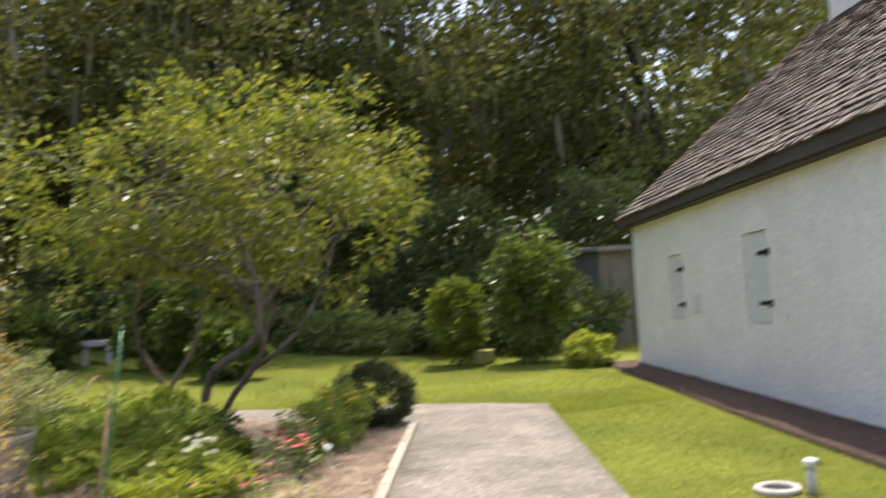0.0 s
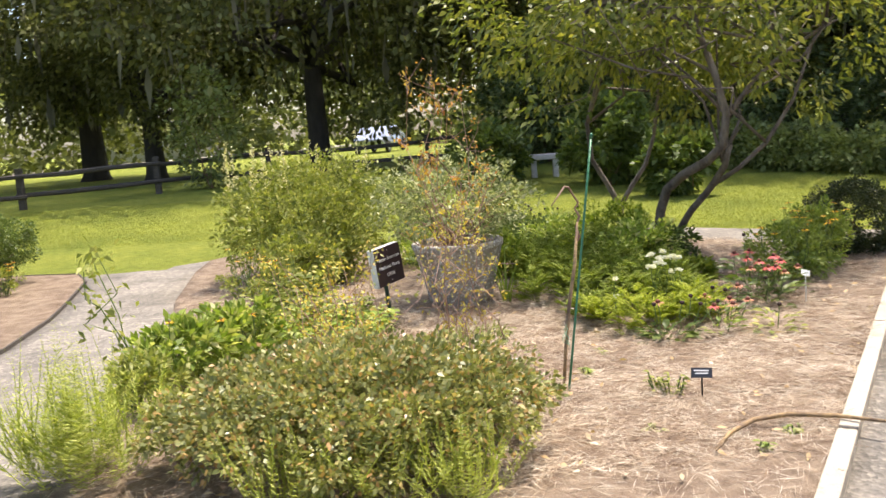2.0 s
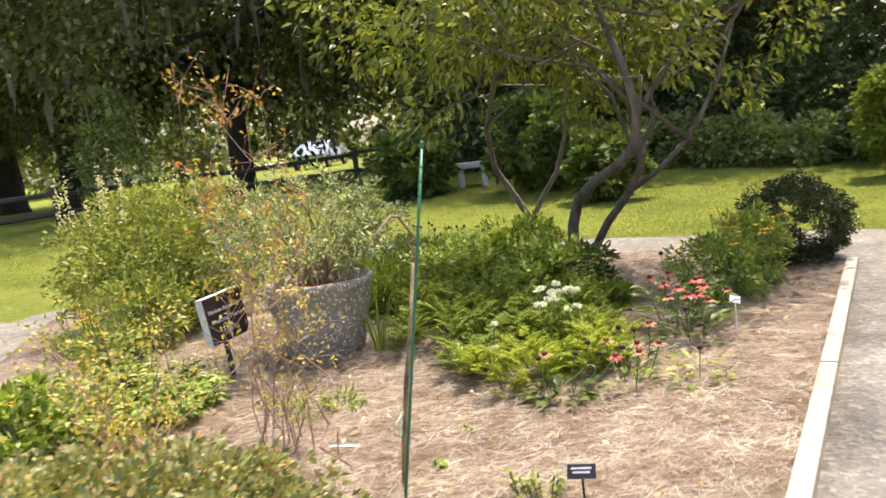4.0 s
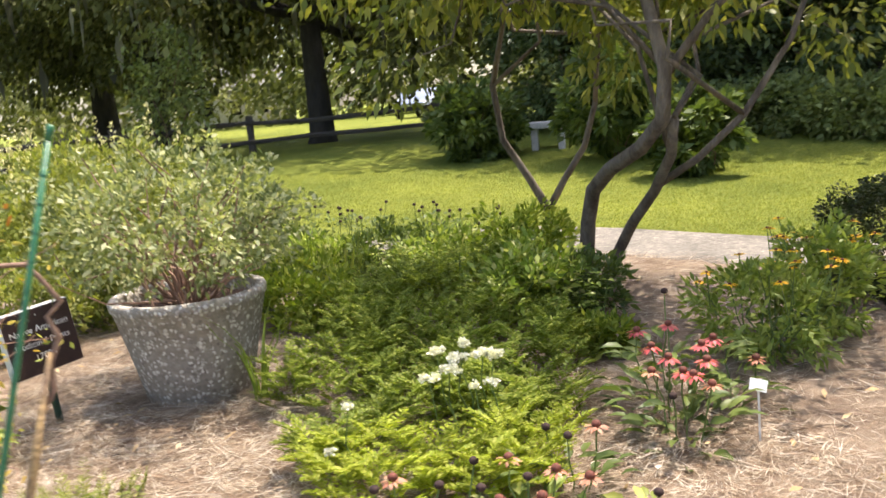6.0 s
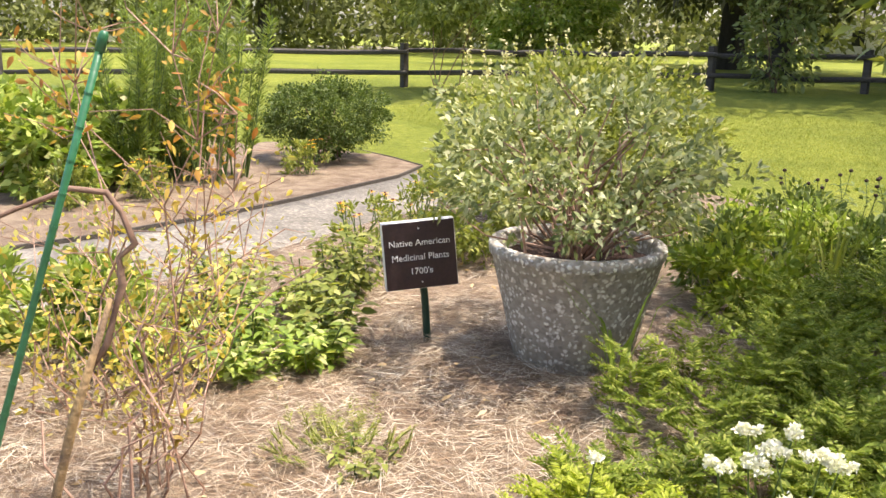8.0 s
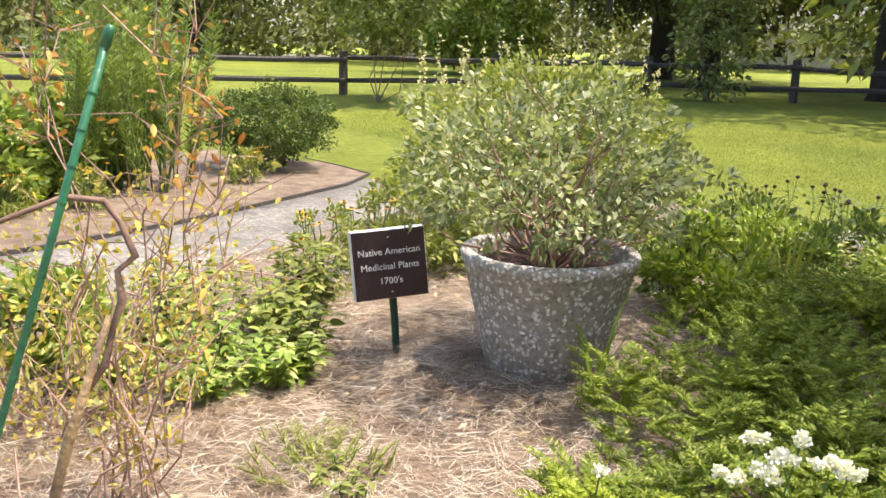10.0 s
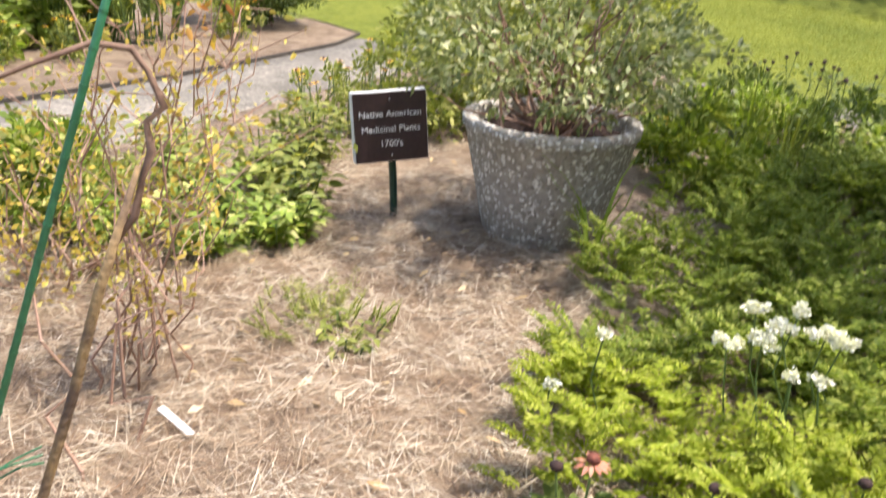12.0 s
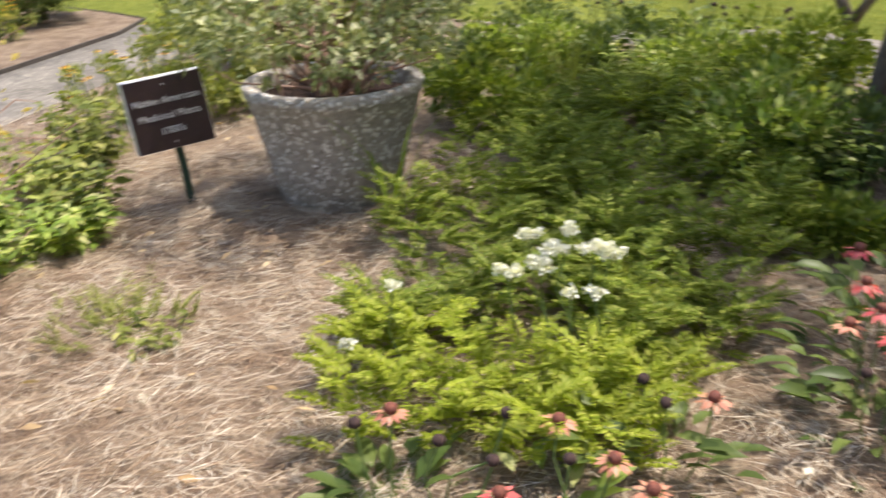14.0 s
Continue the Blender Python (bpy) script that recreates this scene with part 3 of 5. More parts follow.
# ---- trees ----
def leafy(name, parent, mat, pts, out, size, aspect=0.5, droop=0.15, up=0.0, label=""):
    n = len(pts)
    way = out + RNG.normal(size=(n, 3)) * 0.6 + np.array([0, 0, up])
    s = size * (0.6 + 0.8 * RNG.random(n))
    return quads(name, blades(pts, way, s, s * aspect, droop=droop), mat, parent, label)


def big_tree(x, y, height, spread, trunk_r, label, mat=None, leaf=0.2, n=260, per=190, low=2.6, moss=500, lean=(0, 0), name="oak_tree", bark=None, trunk_h=None):
    """A broad live oak: trunk, limbs, clumped crown, hanging moss. All parts stand at the thing's foot."""
    z0 = float(rise(x, y))
    root = thing(name, x, y, z0, label, "tree", "large trees round the lawn")
    bark, mat = bark or OAKBARK, mat or L_OAK
    th = trunk_h or height * 0.3
    bm = bmesh.new()
    tube(bm, [(0, 0, -0.2), (0.02, 0, 0.25), (lean[0] * 0.4, lean[1] * 0.4, th * 0.55), (lean[0], lean[1], th)], [trunk_r * 1.5, trunk_r * 1.08, trunk_r * 0.9, trunk_r * 0.8], 12)
    part("trunk", bm, bark, root, smooth=True)
    mid = low + (height - low) * 0.48
    cs, p, out = clumps((lean[0], lean[1], mid), (spread, spread, (height - low) * 0.52), n, per, spread * 0.17, 0.4)
    for k in range(9):
        c = cs[RNG.integers(len(cs))]
        bm = bmesh.new()
        tube(bm, bent((lean[0], lean[1], th * 0.92), c, 5, 0.5, 0.06), np.linspace(trunk_r * 0.45, trunk_r * 0.1, 6), 7)
        part("limb", bm, bark, root, smooth=True)
    crown = leafy("crown", root, mat, p, out, leaf, 0.6)
    if moss:
        sel = cs[RNG.integers(len(cs), size=moss)] + RNG.normal(size=(moss, 3)) * spread * 0.12
        ln = 0.5 + 1.3 * RNG.random(moss)
        way = np.array([0, 0, -1.0]) + RNG.normal(size=(moss, 3)) * 0.08
        keep = sel[:, 2] > 1.8 + ln
        tagged(quads("moss", blades(sel[keep], way[keep], ln[keep], 0.12 + 0.12 * RNG.random(keep.sum())), L_MOSS, root, "grey hanging moss"), kind="stuff")
    return root


big_tree(-6.3, 24.9, 12.0, 7.5, 0.33, "large live oak with a dark trunk and hanging moss", low=2.6, n=300, moss=900)
big_tree(-17.5, 33.0, 12.0, 7.5, 0.5, "large dark live oak beyond the rail fence", low=3.0, n=220)
big_tree(0.5, 31.0, 15.0, 8.0, 0.5, "tall dark live oak hung with moss", low=3.0, n=300, moss=700)
big_tree(9.5, 25.0, 15.0, 7.5, 0.5, "tall dark oak hung with moss behind the lawn", low=1.8, n=300, moss=700)
big_tree(17.5, 20.0, 14.0, 6.5, 0.5, "tall dark oak behind the white house", low=1.8, n=260, moss=400)
big_tree(4.8, 22.5, 12.0, 5.5, 0.4, "dark moss-hung oak at the back of the lawn", low=2.0, n=220, moss=500)
big_tree(-13.5, 29.5, 10.0, 5.5, 0.35, "live oak with low branches beyond the rail fence", low=2.4, n=200, moss=300)
big_tree(-34.0, 38.0, 12.0, 8.0, 0.45, "broad oak far across the grass", low=2.6, n=160, mat=L_WOOD, per=120, leaf=0.3)
big_tree(-44.0, 28.0, 12.0, 8.0, 0.45, "broad oak far across the grass", low=3.0, n=160, mat=L_WOOD, per=120, leaf=0.3)
big_tree(-46.0, 12.0, 11.0, 7.5, 0.4, "broad oak far across the grass", low=2.6, n=160, mat=L_WOOD, per=120, leaf=0.3)

# ---- the wood far behind: uncounted foliage ----
def far_wood():
    c = []
    for k in range(1500):
        a = radians(RNG.uniform(-105, 55))
        d = RNG.uniform(42, 62)
        x, y = math.sin(a) * d, math.cos(a) * d
        hmax = 15.0 if a > radians(2) else 11.0
        if a < radians(2):
            x, y = x * 1.4, y * 1.4
        c.append((x, y, RNG.uniform(0.4, hmax)))
    c = np.array(c)
    p = (c[:, None, :] + in_ball(1500 * 60).reshape(1500, 60, 3) * 2.2).reshape(-1, 3)
    p[:, 2] = np.maximum(p[:, 2], 0.3)
    q = blades(p, RNG.normal(size=p.shape), 0.5 + 0.5 * RNG.random(len(p)), 0.35)
    tagged(quads("far_trees", q, L_WOOD, None, "dark belt of woodland far behind the garden"), category="woodland", kind="stuff")


far_wood()


def garden_tree():
    """The small multi-stemmed tree in the bed."""
    root = thing("garden_tree", 1.2, 7.12, 0.13, "small multi-stemmed tree with a spreading yellow-green crown in the bed", "tree")
    stems = [
        ([(0.0, 0.0, -0.1), (0.0, -0.01, 0.12), (0.03, -0.08, 0.42), (0.08, -0.24, 0.66), (0.2, -0.5, 0.82), (0.38, -0.82, 0.96), (0.5, -1.0, 1.12), (0.52, -1.06, 1.4), (0.44, -1.0, 1.8), (0.32, -0.86, 2.25), (0.24, -0.7, 2.7), (0.2, -0.6, 3.2)], [0.09, 0.08, 0.076, 0.074, 0.07, 0.068, 0.066, 0.058, 0.05, 0.042, 0.03, 0.015]),
        ([(0.14, -0.02, -0.1), (0.2, -0.06, 0.16), (0.32, -0.24, 0.42), (0.46, -0.52, 0.66), (0.55, -0.8, 0.9), (0.56, -0.98, 1.12)], [0.066, 0.058, 0.054, 0.05, 0.048, 0.048]),
        ([(0.48, -0.56, 0.7), (0.72, -0.66, 0.86), (0.98, -0.72, 1.1), (1.25, -0.7, 1.5), (1.5, -0.6, 2.1)], [0.036, 0.034, 0.032, 0.026, 0.016]),
        ([(-0.3, 0.84, -0.15), (-0.3, 0.84, 0.12), (-0.29, 0.84, 0.4), (-0.42, 0.8, 0.66), (-0.6, 0.76, 0.98), (-0.64, 0.7, 1.4), (-0.5, 0.6, 1.9), (-0.7, 0.5, 2.4)], [0.07, 0.062, 0.055, 0.046, 0.04, 0.036, 0.028, 0.016]),
        ([(-0.29, 0.84, 0.4), (-0.16, 0.82, 0.62), (0.02, 0.8, 0.88), (0.12, 0.76, 1.2), (0.18, 0.7, 1.7), (0.1, 0.6, 2.4)], [0.046, 0.04, 0.036, 0.03, 0.024, 0.014]),
        ([(0.52, -1.04, 1.36), (0.8, -0.96, 1.7), (1.15, -0.8, 1.95), (1.6, -0.6, 2.2)], [0.04, 0.032, 0.025, 0.014]),
        ([(0.36, -0.9, 2.1), (0.1, -0.7, 2.45), (-0.25, -0.5, 2.65), (-0.7, -0.35, 2.7), (-1.1, -0.3, 2.6)], [0.03, 0.026, 0.022, 0.018, 0.01]),
    ]
    for pts, r in stems:
        part("trunk", tube(bmesh.new(), pts, [q * 0.68 for q in r], 9), BARK, root, smooth=True)
    cs, p, out = clumps((0.3, -0.25, 2.75), (2.45, 1.35, 1.2), 125, 120, 0.36, 0.35)
    for c in cs[RNG.permutation(len(cs))[:46]]:
        s = stems[RNG.integers(len(stems))][0]
        start = s[RNG.integers(max(2, len(s) // 2), len(s))]
        part("branch", tube(bmesh.new(), bent(start, c, 4, 0.5, 0.05), np.linspace(0.018, 0.005, 5), 5), BARK, root, smooth=True)
    leafy("crown", root, L_TREE, p, out, 0.085, 0.45, 0.2)


garden_tree()


def shrub(name, x, y, z, radii, mat, n, per, leaf, label, category="shrub", clump=0.14, aspect=0.5, stems=12, stem_mat=None, shell=0.5, up=0.2, mid=None, group="", foot=0.06, lift=None):
    """A rounded bush: stems from the foot, clumps of leaves."""
    root = thing(name, x, y, z, label, category, group)
    mid = radii[2] if mid is None else mid
    cs, p, out = clumps((0, 0, mid), radii, n, per, clump * max(radii), shell, lift)
    p[:, 2] = np.maximum(p[:, 2], 0.02)
    for k in range(stems):
        c = cs[RNG.integers(len(cs))]
        a = RNG.uniform(0, 6.28)
        part("stem", tube(bmesh.new(), bent((foot * math.cos(a), foot * math.sin(a), -0.03), c, 4, 0.3), np.linspace(0.009, 0.003, 5) * max(1, max(radii)), 5), stem_mat or TWIG, root)
    leafy("foliage", root, mat, p, out, leaf, aspect, 0.15, up)
    return root


# lawn trees and shrubs round the house
shrub("young_tree", 6.75, 12.5, float(rise(6.75, 12.5)), (0.5, 0.5, 0.76), L_YOUNG, 90, 60, 0.09, "young yellow-green tree on the lawn", "tree", 0.2, stems=6, mid=0.95, group="young lawn trees")
shrub("magnolia_tree", 8.0, 11.7, 0.0, (0.66, 0.66, 1.28), L_CONE, 110, 64, 0.13, "glossy dark-leaved young magnolia beside the house", "tree", 0.2, stems=6, mid=1.35, shell=0.3)
shrub("round_shrub", 8.35, 10.3, 0.0, (0.42, 0.42, 0.28), L_GRASSY, 80, 60, 0.08, "low rounded pale green shrub by the house corner", "shrub", 0.2)
for k, (x, y, r, h) in enumerate([(3.2, 18.4, 1.0, 0.45), (4.4, 17.4, 1.1, 0.5), (5.5, 16.5, 1.0, 0.45), (6.6, 15.6, 0.9, 0.4), (7.6, 14.6, 0.9, 0.5), (8.8, 13.8, 1.0, 0.6), (10.0, 13.2, 1.0, 0.7)]):
    shrub("hedge_shrub", x, y, float(rise(x, y)), (r, 0.7, h), L_HEDGE if x < 7 else L_MAG, 70, 60, 0.12, "low spreading green shrub at the back of the lawn", "shrub", 0.2, stems=4, group="shrubs along the back of the lawn")
for x, y, r, h in [(2.6, 13.6, 0.62, 0.6), (1.6, 15.4, 0.9, 0.9), (-0.85, 16.7, 0.85, 0.6), (5.6, 20.5, 2.0, 2.2), (8.8, 18.0, 2.0, 2.0), (3.0, 20.5, 2.0, 2.2), (0.6, 21.5, 1.8, 1.9), (12.5, 15.5, 1.8, 2.0)]:
    shrub("tall_shrub", x, y, float(rise(x, y)), (r, r, h), L_MAG if r > 1.2 else L_CONE, int(70 * r), 90, 0.15, "dense dark green shrub on the lawn", "shrub", 0.2, stems=6, group="dense shrubs under the oaks")
shrub("lawn_shrub", -8.1, 19.8, float(rise(-8.1, 19.8)), (0.8, 0.8, 1.6), L_HEDGE, 46, 46, 0.14, "leafy green sapling growing against the fence", "shrub", 0.2, stems=6)
shrub("small_tree", -12.0, 13.8, float(rise(-12.0, 13.8)), (1.5, 1.5, 1.15), L_HEDGE, 130, 80, 0.13, "round-headed small tree on the far grass", "tree", 0.18, stems=5, mid=2.45, foot=0.02)
shrub("small_tree", -22.0, 27.0, float(rise(-22.0, 27.0)), (2.6, 2.6, 2.2), L_LEAFY, 150, 90, 0.2, "pale green small tree across the grass", "tree", 0.18, stems=5, mid=2.6, foot=0.02)


# ---- rail fence ----
def fence():
    root = thing("rail_fence", -10.0, 22.2, 0.0, "low split-rail fence of dark weathered posts and rails", "fence")
    corners, pts = [(8.0, 24.4), (0.8, 24.0), (-2.8, 23.6), (-7.0, 21.5), (-13.6, 14.2), (-20.2, 7.8), (-30.0, -2.0)], []
    for (x0, y0), (x1, y1) in zip(corners, corners[1:]):
        n = round(math.hypot(x1 - x0, y1 - y0) / 3.8)
        pts += [(x0 + (x1 - x0) * k / n, y0 + (y1 - y0) * k / n) for k in range(n)]
    for x, y in pts:
        z = float(rise(x, y))
        bm = box(bmesh.new(), -0.07, 0.07, -0.07, 0.07, -0.2, 0.93, Matrix.Translation((x + 10, y - 22.2, z)))
        part("post", soften(bm, 0.015), DARKWOOD, root)
    for (x0, y0), (x1, y1) in zip(pts, pts[1:]):
        for h in (0.3, 0.76):
            a = (x0 + 10.12, y0 - 22.2, float(rise(x0, y0)) + h + RNG.uniform(-0.03, 0.03))
            b = (x1 + 9.88, y1 - 22.2, float(rise(x1, y1)) + h + RNG.uniform(-0.03, 0.03))
            part("rail", tube(bmesh.new(), bent(a, b, 3, 0.02), [0.05, 0.06, 0.058, 0.05], 6), DARKWOOD, root)


fence()


# ---- planter, its shrub, and the sign ----
def planter(x, y):
    root = thing("planter", x, y, 0.04, "round tapered planter of exposed pebble concrete", "planter")
    prof = [(r * 1.13, z * 1.03) for r, z in ((0.0, -0.01), (0.235, -0.01), (0.245, 0.0), (0.30, 0.26), (0.352, 0.49), (0.362, 0.50), (0.366, 0.535), (0.358, 0.548), (0.328, 0.548), (0.318, 0.538), (0.305, 0.46))]
    bm = bmesh.new()
    n = 56
    rings = [[bm.verts.new((r * math.cos(6.28318 * k / n), r * math.sin(6.28318 * k / n), z)) for k in range(n)] for r, z in prof[1:]]
    for r0, r1 in zip(rings, rings[1:]):
        for k in range(n):
            bm.faces.new((r0[k], r0[(k + 1) % n], r1[(k + 1) % n], r1[k]))
    bm.faces.new(rings[0][::-1])
    part("body", bm, AGG, root, smooth=True)
    bm = bmesh.new()
    bmesh.ops.create_circle(bm, cap_ends=True, radius=0.345, segments=40)
    bmesh.ops.subdivide_edges(bm, edges=bm.edges[:], cuts=2)
    bmesh.ops.poke(bm, faces=bm.faces[:])
    for v in bm.verts:
        v.co.z = 0.49 + 0.02 * noise.noise(v.co * 14)
    part("soil", bm, SOIL, root, "dark potting soil")


POT = (-0.86, 5.28)
planter(*POT)


def pot_shrub(x, y):
    root = thing("potted_shrub", x, y, 0.53, "bushy grey-green shrub with many reddish stems growing in the planter", "shrub")
    cs, p, out = clumps((-0.05, -0.02, 0.46), (0.75, 0.75, 0.38), 235, 34, 0.07, 0.35)
    low = (p[:, 2] < 0.3 * (1 - np.hypot(p[:, 0], p[:, 1]) / 0.5)) | (p[:, 2] < -0.1)
    p, out = p[~low], out[~low]
    for k in range(46):
        c = cs[RNG.integers(len(cs))]
        a, r = RNG.uniform(0, 6.28), RNG.uniform(0.01, 0.09)
        part("stem", tube(bmesh.new(), bent((r * math.cos(a), r * math.sin(a), -0.03), c, 4, 0.25, 0.03), np.linspace(0.009, 0.003, 5), 5), PINKTWIG if k % 2 else TWIG, root)
    leafy("foliage", root, L_POT, p, out, 0.04, 0.45, 0.1, 0.2)


pot_shrub(*POT)


def words(txt, size, mat, m, parent, name="lettering"):
    cu = bpy.data.curves.new(name, "FONT")
    cu.body, cu.size, cu.align_x, cu.align_y, cu.extrude = txt, size, "CENTER", "CENTER", 0.0006
    tmp = bpy.data.objects.new("tmp", cu)
    me = bpy.data.meshes.new_from_object(tmp)
    bpy.data.objects.remove(tmp)
    bpy.data.curves.remove(cu)
    me.transform(m)
    me.name = name
    me.materials.append(mat)
    ob = new(name, me)
    ob.parent = parent
    return ob


def garden_sign(x, y):
    root = thing("garden_sign", x, y, 0.03, "dark brown square garden sign with white lettering on a green post", "sign")
    root.rotation_euler = (0, 0, radians(59))
    tilt = Matrix.Translation((-0.03, 0.0, 0.465)) @ Matrix.Scale(1.18, 4) @ Matrix.Rotation(radians(-4), 4, "X") @ Matrix.Rotation(radians(-5), 4, "Y")
    bm = bmesh.new()
    tube(bm, [(0.03, 0.06, -0.1), (0.01, 0.065, 0.2), (-0.015, 0.072, 0.44)], [0.019, 0.019, 0.019], 8)
    part("post", bm, DARKGREEN, root, "dark green metal post")
    board = part("board", soften(box(bmesh.new(), -0.15, 0.15, -0.012, 0.042, -0.14, 0.14, tilt), 0.004), SIGNEDGE, root)
    part("face", box(bmesh.new(), -0.146, 0.147, -0.0145, -0.0125, -0.137, 0.137, tilt), SIGNBROWN, board)
    front = tilt @ Matrix.Translation((0, -0.0165, 0)) @ Matrix.Rotation(radians(90), 4, "X")
    for txt, z in (("Native American", 0.052), ("Medicinal Plants", -0.008), ("1700's", -0.066)):
        words(txt, 0.037, LETTER, front @ Matrix.Translation((0, z, 0)), board)
    for z in (0.11, -0.112):
        part("screw", tube(bmesh.new(), [tilt @ Vector((0, -0.0135, z)), tilt @ Vector((0, -0.018, z))], 0.004, 8), SIGNEDGE, board)


garden_sign(-1.42, 4.83)


# ---- plants of the main bed ----
def ground_z(x, y):
    return float(0.04 + mound(x, y))


def fronds(n, length, lift, leaflet, pairs=12, droop=0.35, spread=0.08, single=False, stand=0.0, broad=0.16):
    """Feathery fronds from one foot: midribs that arch out, with many small leaflets; stand: up to which height they start."""
    a = RNG.uniform(0, 6.283, n)
    r0 = spread * RNG.random(n)
    z0 = stand * RNG.random(n) ** 0.7
    L = length * (0.6 + 0.6 * RNG.random(n))
    up = lift * (0.6 + 0.7 * RNG.random(n))
    t = np.linspace(0.15, 1.0, pairs)[None, :]
    rad = r0[:, None] + L[:, None] * t * np.cos(up)[:, None]
    z = z0[:, None] + L[:, None] * (t * np.sin(up)[:, None] - droop * t ** 2.5 * 0.5)
    dirx, diry = np.cos(a)[:, None], np.sin(a)[:, None]
    p = np.stack([rad * dirx, rad * diry, np.maximum(z, 0.01)], -1)
    fwd = np.stack([dirx * np.cos(up)[:, None] + 0 * t, diry * np.cos(up)[:, None] + 0 * t, np.sin(up)[:, None] - droop * t], -1)
    side = np.stack([-diry + 0 * t, dirx + 0 * t, 0 * t + 0.0 * dirx], -1)
    out = []
    taper = (np.sin(np.pi * (0.12 + 0.86 * t)) + 0.15) * np.ones((n, 1))
    for sgn in (-1, 1):
        way = fwd * 0.55 + side * sgn + RNG.normal(size=p.shape) * 0.2
        out.append(blades(p.reshape(-1, 3), way.reshape(-1, 3), (leaflet * taper).ravel(), (leaflet * broad * taper).ravel(), np.tile([0, 0, 1.0], (n * pairs, 1)) + RNG.normal(size=(n * pairs, 3)) * 0.4))
    tip = p[:, -1]
    rib = blades(p[:, 0], tip - p[:, 0], np.linalg.norm(tip - p[:, 0], axis=1), 0.006, np.stack([-diry[:, 0], dirx[:, 0], 0 * a], -1))
    if not single:
        return np.concatenate(out + [rib])
    a_, b_ = out[0].reshape(n, pairs, 4, 3), out[1].reshape(n, pairs, 4, 3)
    return np.concatenate([a_, b_, rib[:, None]], 1)


def umbel(parent, x, y, z, r, stalk=True):
    """A flat white flower head of many florets on a stalk."""
    n = int(420 * (r / 0.05) ** 1.4)
    k = max(5, int(n / 22))
    a, d = RNG.uniform(0, 6.283, k), r * RNG.random(k) ** 0.5
    c = np.stack([x + d * np.cos(a), y + d * np.sin(a), z - 0.25 * d * d / r + RNG.normal(size=k) * 0.004], -1)
    p = np.repeat(c, 22, 0) + in_ball(22 * k) * np.array([0.013, 0.013, 0.009])
    up = RNG.normal(size=p.shape) * 0.8 + np.array([0, 0, 0.6])
    head = quads("flower_head", blades(p, up, 0.013, 0.012), P_WHITE, parent, "flat white flower head")
    part("flower_stalk", tube(bmesh.new(), bent((x + 0.02, y + 0.05, -z * 0.0 + 0.03), (x, y, z - 0.01), 3, 0.15), 0.0028, 5), STEM, parent)
    return head


PATCH = [(0.42, 3.62), (0.8, 3.7), (1.12, 3.95), (1.15, 4.7), (1.1, 5.6), (1.0, 6.5), (0.6, 7.3), (-0.4, 7.3), (-0.3, 6.2), (-0.28, 5.3), (-0.3, 4.85), (-0.02, 4.5), (0.25, 3.95)]
made = 0
for k in range(800):
    x, y = RNG.uniform(-0.45, 1.15), RNG.uniform(3.55, 7.3)
    if not inside(np.array([x]), np.array([y]), PATCH)[0] or made >= 135:
        continue
    made += 1
    # front yarrow coloured as sunlit, the rest darker as under the tree's shade
    lime = y < 4.28 + 0.25 * noise.noise(Vector((x * 2, y * 2, 0))) or RNG.random() < 0.05
    tall = (0.22 if y < 4.3 else 0.3) * RNG.uniform(0.6, 1.3)
    ob = thing("yarrow_plant", x, y, ground_z(x, y) - 0.02, "feathery yarrow plant in the bed, coloured lime as in full sun" if lime else "green feathery yarrow plant in the bed", "plant", "yarrow plants in the bed")
    for fr in fronds(24, 0.19, 0.75, 0.03, 22, 0.5, 0.07, True, tall, 0.3):
        quads("frond", fr, L_FERN_SUN if lime else L_FERN, ob)

heads = thing("yarrow_flowers", 0.76, 4.2, 0.0, "cluster of white yarrow flower heads on thin stalks", "flower")
for dx, dy, z, r in ((0.0, 0.0, 0.37, 0.045), (0.03, 0.07, 0.42, 0.032), (-0.10, -0.01, 0.41, 0.042), (0.13, 0.1, 0.36, 0.06), (0.19, 0.12, 0.35, 0.045), (-0.03, -0.07, 0.33, 0.05), (-0.13, -0.14, 0.31, 0.045), (0.18, -0.02, 0.24, 0.03), (0.10, -0.06, 0.23, 0.018), (-0.52, -0.35, 0.24, 0.022), (-0.55, -0.62, 0.12, 0.016)):
    umbel(heads, dx * 0.72, dy * 0.72, 0.5 + (z - 0.36) * 0.75, r * 0.78)


def daisy(parent, x, y, z, r, petals, petal_mat, centre_mat, cone=0.014, hang=0.25, name="flower_head", label=""):
    """A daisy-like head: a domed centre and a ring of petals."""
    bm = bmesh.new()
    bmesh.ops.create_uvsphere(bm, u_segments=10, v_segments=6, radius=cone, matrix=Matrix.Translation((x, y, z)) @ Matrix.Diagonal((1, 1, 0.85, 1)))
    ob = part(name, bm, centre_mat, parent, label, True)
    if petals:
        a = np.linspace(0, 6.283, petals, endpoint=False) + RNG.normal(size=petals) * 0.1
        d = np.stack([np.cos(a), np.sin(a), -hang + RNG.normal(size=petals) * 0.12], -1)
        base = np.array([x, y, z - cone * 0.3]) + d * cone * 0.7
        quads("petals", blades(base, d, r, r * 0.42, np.tile([0, 0, 1.0], (petals, 1)) + RNG.normal(size=(petals, 3)) * 0.2, 0.1), petal_mat, ob)
    part("flower_stalk", tube(bmesh.new(), bent((x * 0.45, y * 0.45, 0.0), (x, y, z - cone * 0.6), 3, 0.12), 0.0032, 5), STEM, parent)


